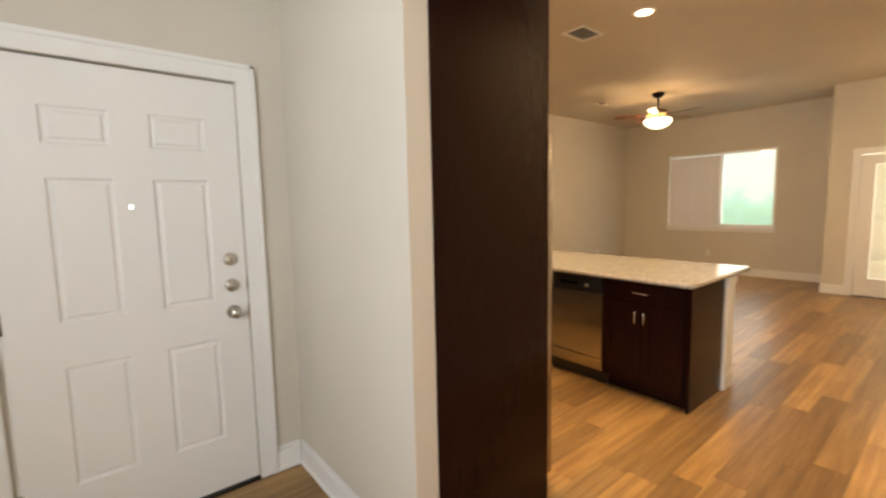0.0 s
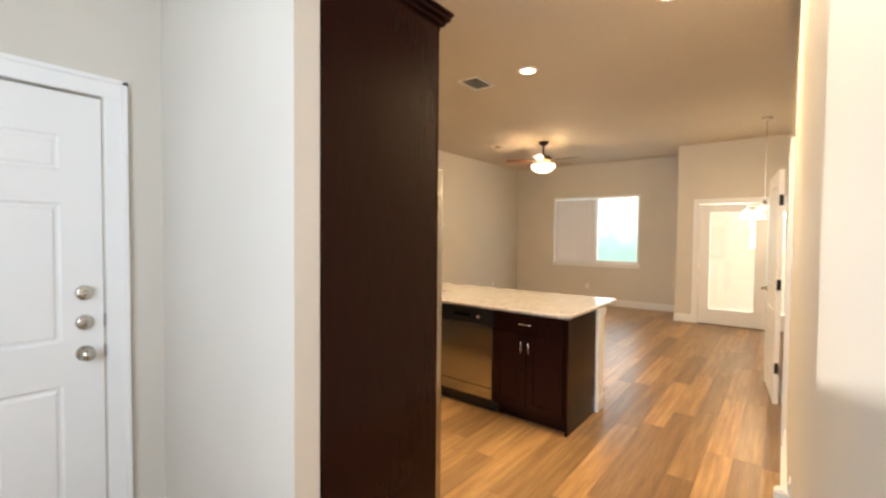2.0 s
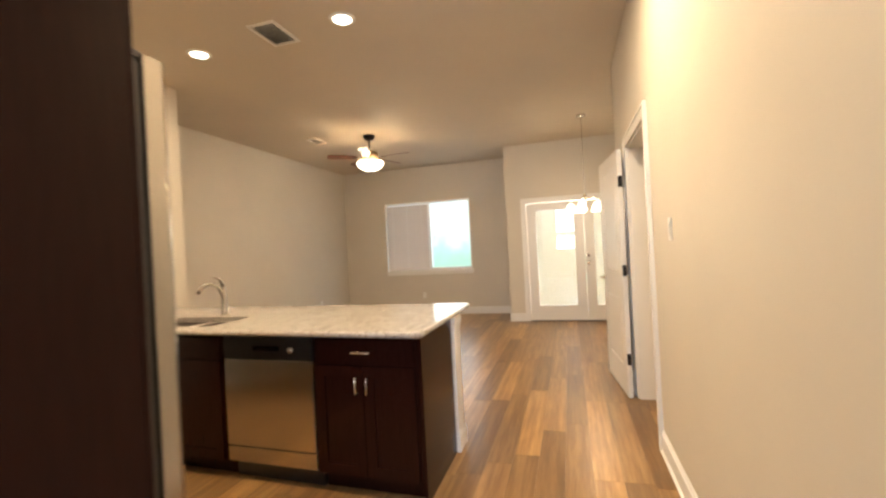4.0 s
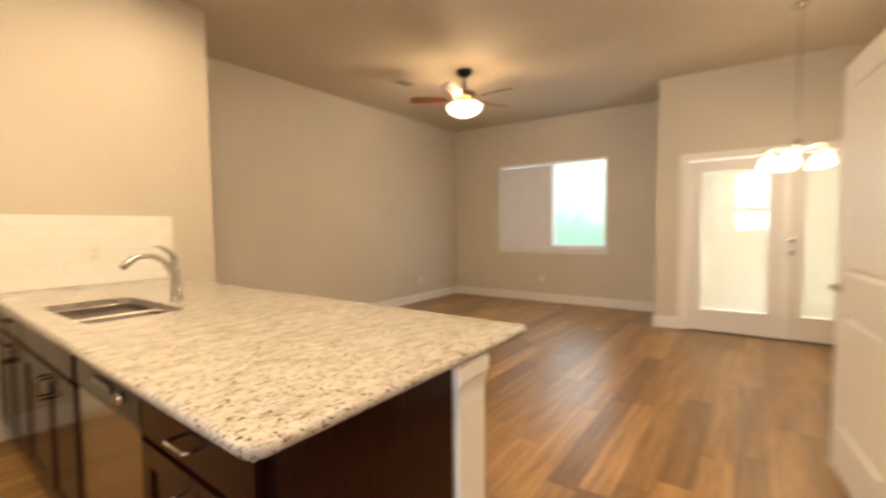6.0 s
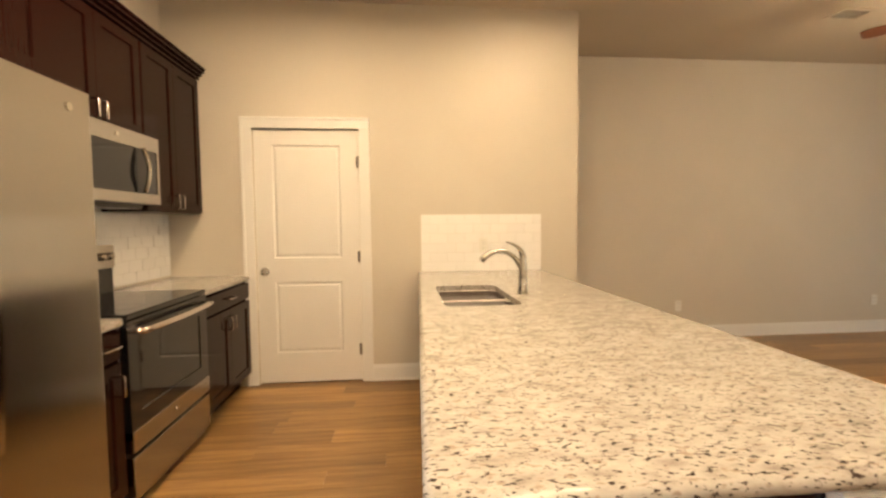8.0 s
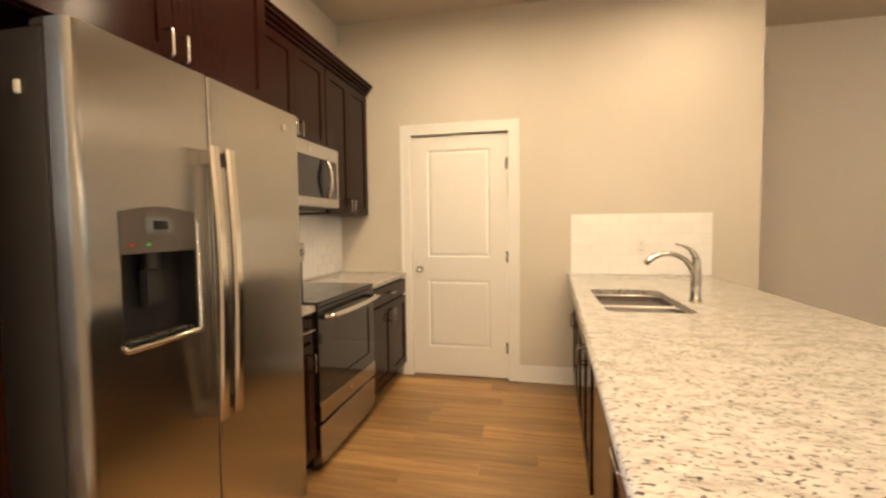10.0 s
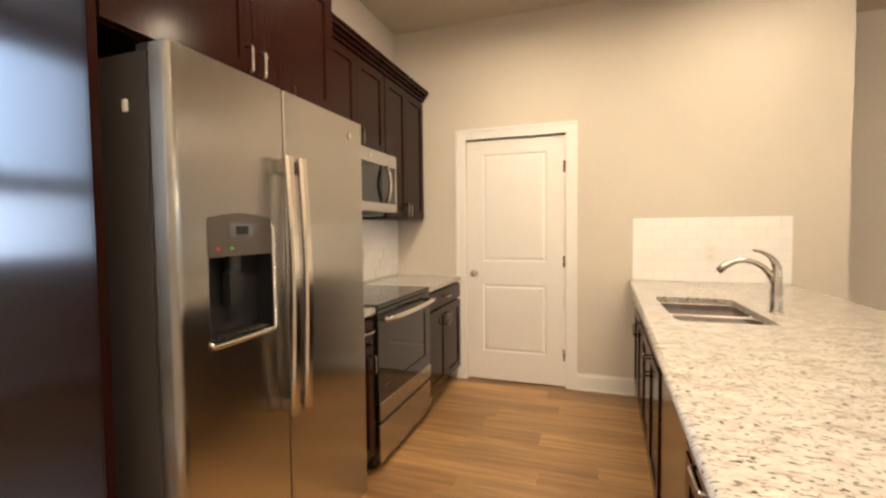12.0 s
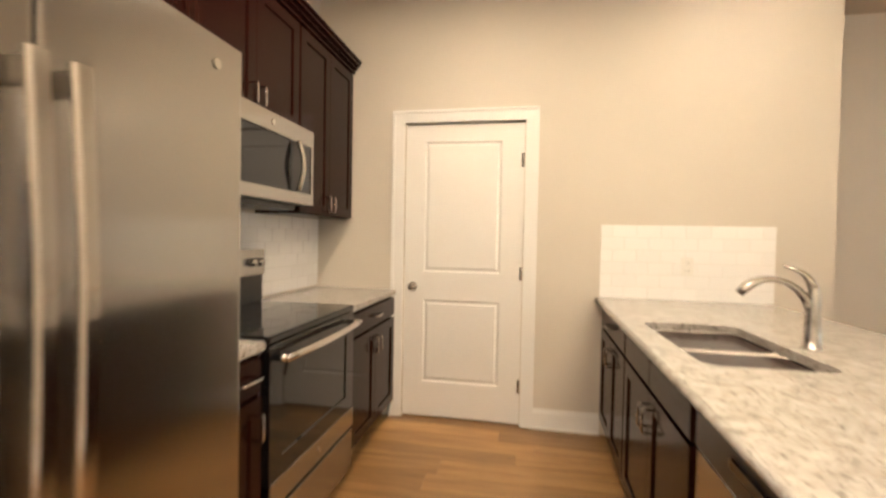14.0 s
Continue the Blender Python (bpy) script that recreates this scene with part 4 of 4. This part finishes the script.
def ceiling_vent(x, y, w, l, label, material):
    t = thing("ceiling_vent", pose(x, y, H), label, "vent")
    # grey sheet gives the shaded duct mouth by colour, no opening is cut
    part("duct_shade", box(-w / 2 + 0.01, -l / 2 + 0.01, -0.002, w / 2 - 0.01, l / 2 - 0.01, -0.0005), SCREEN, t)
    bm = bmesh.new()
    for a in ((-w / 2, -l / 2, w / 2, -l / 2 + 0.03), (-w / 2, l / 2 - 0.03, w / 2, l / 2), (-w / 2, -l / 2 + 0.03, -w / 2 + 0.03, l / 2 - 0.03), (w / 2 - 0.03, -l / 2 + 0.03, w / 2, l / 2 - 0.03)):
        boxm(bm, a[0], a[1], -0.010, a[2], a[3], -0.0005, 0.002)
    part("frame", bm, material, t)
    n = 7
    for i in range(n):
        yy = -l / 2 + 0.045 + i * (l - 0.09) / (n - 1)
        bm = box(-w / 2 + 0.03, -0.008, -0.001, w / 2 - 0.03, 0.008, 0.001)
        bmesh.ops.transform(bm, verts=bm.verts[:], matrix=pose(0, yy, -0.008, 40, 0, 0))
        part("slat", bm, material, t)
    return t


ceiling_vent(2.885, 2.32, 0.34, 0.24, "white metal ceiling air vent with angled slats", PLATE)
ceiling_vent(5.75, 3.78, 0.30, 0.20, "greige painted ceiling air vent in the living room", CEIL)
fv = thing("floor_register", pose(8.07, 2.81, 0.004), "pale metal floor register in the wood floor", "vent")
part("frame", box(-0.06, -0.15, 0, 0.06, 0.15, 0.004, 0.001), PLATE, fv)
for i in range(8):
    # dark strips laid on the frame as the shade in the grille's gaps
    part("slat", box(-0.045, -0.125 + i * 0.033, 0.0035, 0.045, -0.108 + i * 0.033, 0.006), DARKGAP, fv)

# includes the two unseen stove-side cans, fitted to match their added lamps
for cx, cy, watts in CANS:
    t = thing("recessed_light", pose(cx, cy, H), "lit round recessed ceiling light with white trim ring", "ceiling light", "recessed ceiling lights")
    bm = lathe(bmesh.new(), [(0.066, -0.002), (0.070, -0.010), (0.085, -0.009), (0.095, -0.0015), (0.095, -0.0005)], seg=32)
    part("trim_ring", bm, PLATE, t, "", True)
    part("diffuser", cyl(bmesh.new(), (0, 0, -0.006), (0, 0, -0.0008), 0.067, seg=32), CANGLOW, t, "glowing diffuser")

# ceiling fan
fn = thing("ceiling_fan", pose(5.85, 2.96, H), "bronze five-blade ceiling fan with lit frosted bowl light", "ceiling fan")
part("canopy", lathe(bmesh.new(), [(0.0, 0), (0.085, -0.0005), (0.085, -0.02), (0.06, -0.06), (0.02, -0.075), (0.0, -0.075)]), BRONZE, fn, "", True)
part("rod", cyl(bmesh.new(), (0, 0, -0.07), (0, 0, -0.23), 0.013), BRONZE, fn)
part("motor", lathe(bmesh.new(), [(0.0, -0.215), (0.05, -0.22), (0.11, -0.245), (0.135, -0.28), (0.13, -0.315), (0.09, -0.34), (0.07, -0.355), (0.0, -0.355)]), BRASS, fn, "", True)
part("light_fitter", lathe(bmesh.new(), [(0.0, -0.354), (0.07, -0.354), (0.10, -0.37), (0.10, -0.38), (0.0, -0.38)]), BRASS, fn, "", True)
bw = part("bowl", lathe(bmesh.new(), [(0.17, -0.378), (0.195, -0.395), (0.19, -0.43), (0.15, -0.472), (0.08, -0.508), (0.0, -0.517)]), SHADE, fn, "glowing frosted glass bowl", True)
bw.visible_shadow = False
part("finial", lathe(bmesh.new(), [(0.0, -0.515), (0.014, -0.519), (0.010, -0.536), (0, -0.543)]), BRONZE, fn, "", True)
for k in range(5):
    a = radians(123 + 72 * k)
    bm = bmesh.new()
    n = 9
    lo, hi = [], []
    for i in range(n):
        u = i / (n - 1)
        r = 0.20 + 0.41 * u
        hw = 0.052 + 0.016 * u - (0.022 if i == n - 1 else 0.0) - (0.015 if i == 0 else 0)
        lo.append((r, -hw)); hi.append((r, hw))
    out = lo + hi[::-1]
    f = bm.faces.new([bm.verts.new((p[0], p[1], 0)) for p in out])
    ex = bmesh.ops.extrude_face_region(bm, geom=[f])
    bmesh.ops.translate(bm, verts=[q for q in ex["geom"] if isinstance(q, bmesh.types.BMVert)], vec=(0, 0, 0.007))
    bmesh.ops.transform(bm, verts=bm.verts[:], matrix=pose(0, 0, -0.322, 0, 0, math.degrees(a)) @ pose(0, 0, 0, 12, 0, 0))
    bl = part("blade", bm, FANWOOD, fn, "dark reddish wood blade")
    bm = box(0.10, -0.022, -0.004, 0.25, 0.022, 0.003, 0.003)
    bmesh.ops.transform(bm, verts=bm.verts[:], matrix=pose(0, 0, -0.328, 0, 0, math.degrees(a)) @ pose(0, 0, 0, 12, 0, 0))
    part("bracket", bm, BRONZE, bl)

# dining chandelier
ch = thing("chandelier", pose(6.2, -0.005, H), "bronze dining chandelier with lit frosted glass shades", "chandelier")
part("canopy", lathe(bmesh.new(), [(0.0, 0), (0.065, -0.0005), (0.06, -0.018), (0.02, -0.03), (0, -0.03)]), NICKEL, ch, "", True)
part("rod", cyl(bmesh.new(), (0, 0, -0.028), (0, 0, -1.10), 0.006, seg=10), NICKEL, ch)
part("hub", lathe(bmesh.new(), [(0, -1.06), (0.02, -1.08), (0.032, -1.13), (0.02, -1.18), (0.0, -1.20)]), NICKEL, ch, "", True)
for k in range(5):
    a = radians(20 + 72 * k)
    c, s = math.cos(a), math.sin(a)
    arm = part("arm", tube(bmesh.new(), [(c * r, s * r, z) for r, z in ((0.02, -1.13), (0.08, -1.15), (0.14, -1.13), (0.185, -1.15), (0.19, -1.19))], 0.007, 8), NICKEL, ch, "", True)
    sh = part("shade", lathe(bmesh.new(), [(0.022, -1.19), (0.034, -1.20), (0.05, -1.23), (0.062, -1.275), (0.072, -1.30)], (c * 0.19, s * 0.19, 0), 18), SHADE, arm, "glowing frosted glass shade", True)
    sh.visible_shadow = False

# ---- bathroom seen through the open door ----
vn = thing("vanity_cabinet", pose(4.03, -0.40, 0, 0, 0, -90), "espresso bathroom vanity cabinet with two doors", "cabinet")
part("body", box(0, 0, 0.1, 1.09, 0.515, 0.82, 0.002), ESP, vn)
part("toe_kick", box(0.002, 0.06, 0.001, 1.088, 0.51, 0.1), ESP, vn)
for x0, x1, hs in ((0.01, 0.545, "r"), (0.545, 1.08, "l")):
    f = shaker(vn, x0, 0.11, x1, 0.81)
    pull(f, x1 - 0.03 if hs == "r" else x0 + 0.03, 0.70, 0.1, True)
tagged(new("vanity_countertop", mesh_of("vanity_countertop", box(4.0, -1.498, 0.821, 4.547, -0.378, 0.86, 0.006), GRAN)), "speckled cream granite bathroom vanity top", "countertop")
tagged(new("bathroom_mirror", mesh_of("bathroom_mirror", box(4.540, -1.40, 0.98, 4.547, -0.43, 1.88), MIRROR)), "frameless bathroom wall mirror above the vanity", "mirror")
vl = thing("vanity_light", pose(4.548, -0.72, 2.06, 0, 0, -90), "nickel bathroom vanity light with lit frosted shades", "wall light")
part("back_plate", box(-0.28, -0.025, -0.04, 0.28, -0.0005, 0.04, 0.004), NICKEL, vl)
for x in (-0.2, 0.0, 0.2):
    part("shade", lathe(bmesh.new(), [(0.03, 0.06), (0.05, 0.03), (0.062, -0.06), (0.066, -0.09)], (x, -0.10, 0), 18), SHADE, vl, "glowing frosted glass shade", True).visible_shadow = False
    part("arm", tube(bmesh.new(), [(x, -0.02, 0.0), (x, -0.06, 0.05), (x, -0.10, 0.07)], 0.007, 8), NICKEL, vl, "", True)

# ---- pieces: tiles and planks ----


def tiles(name, m, w, h, cols, rows, label):
    """A tiled field; local x 0..w, front -y."""
    t = thing(name, m, label, "backsplash", kind="structure")
    part("grout_bed", box(0, -0.006, 0, w, -0.001, h), GROUT, t)
    tw, th, g = w / cols, h / rows, 0.0026
    full = mesh_of("tile", box(g / 2, -0.0095, g / 2, tw - g / 2, -0.004, th - g / 2, 0.0012), TILE)
    half = mesh_of("tile", box(g / 2, -0.0095, g / 2, tw / 2 - g / 2, -0.004, th - g / 2, 0.0012), TILE)
    for r in range(rows):
        x = 0.0
        row = [full] * cols if r % 2 == 0 else [half] + [full] * (cols - 1) + [half]
        for me in row:
            o = new("tile", me)
            o.parent = t
            o.location = (x, 0.0007 * math.sin(17.3 * x + 5 * r), r * th)
            x += tw if me is full else tw / 2
    return t


tiles("backsplash_island", pose(2.144, 3.9, CT + 0.001), 1.001, 0.467, 7, 6, "white glossy subway tile backsplash behind the island")
tiles("backsplash_stove", pose(KX, 2.136, CT + 0.012, 0, 0, 90), 1.762, 0.468, 12, 6, "white glossy subway tile backsplash along the stove wall")

fl = solid("floor", box(-2.62, -2.72, -0.2, 8.62, 4.95, -0.012), DARKGAP, "honey-brown wood-look plank floor", "floor")
PW, PL = 0.152, 1.22
cnt = 0
rnd = random.Random(4)
proto = {}
verts, faces = [], []


def plank_mesh(l):
    key = round(l, 2)
    if key not in proto:
        proto[key] = mesh_of("plank", box(0.0003, 0.0003, -0.011, key - 0.0003, PW - 0.0003, 0.0, 0.0007), PLANK)
    return proto[key]


rows_n = int(7.6 / PW) + 1
for r in range(rows_n):
    y = -2.72 + r * PW
    x = -2.62 - round(rnd.random() * PL, 2)
    while x < 8.6:
        x0, x1 = max(x, -2.62), min(x + PL, 8.62)
        if x1 - x0 > 0.02 and y < 4.9:
            near = -0.9 < (x0 + x1) / 2 < 6.2 and -0.45 < y < 4.0
            if near and cnt < 300:
                o = new("plank", plank_mesh(x1 - x0))
                o.parent = fl
                o.location = (x0, y, 0)
                cnt += 1
            else:
                k = len(verts)
                a, c, d, e = x0 + 0.0005, x1 - 0.0005, y + 0.0005, y + PW - 0.0005
                verts += [(a, d, 0), (c, d, 0), (c, e, 0), (a, e, 0), (a, d, -0.011), (c, d, -0.011), (c, e, -0.011), (a, e, -0.011)]
                faces += [(k, k + 1, k + 2, k + 3), (k, k + 4, k + 5, k + 1), (k + 1, k + 5, k + 6, k + 2), (k + 2, k + 6, k + 7, k + 3), (k + 3, k + 7, k + 4, k)]
        x += PL
me = bpy.data.meshes.new("far_planks")
me.from_pydata(verts, [], faces)
me.materials.append(PLANKI)
fp2 = new("far_planks", me)
fp2.parent = fl
tagged(fp2, kind="stuff")
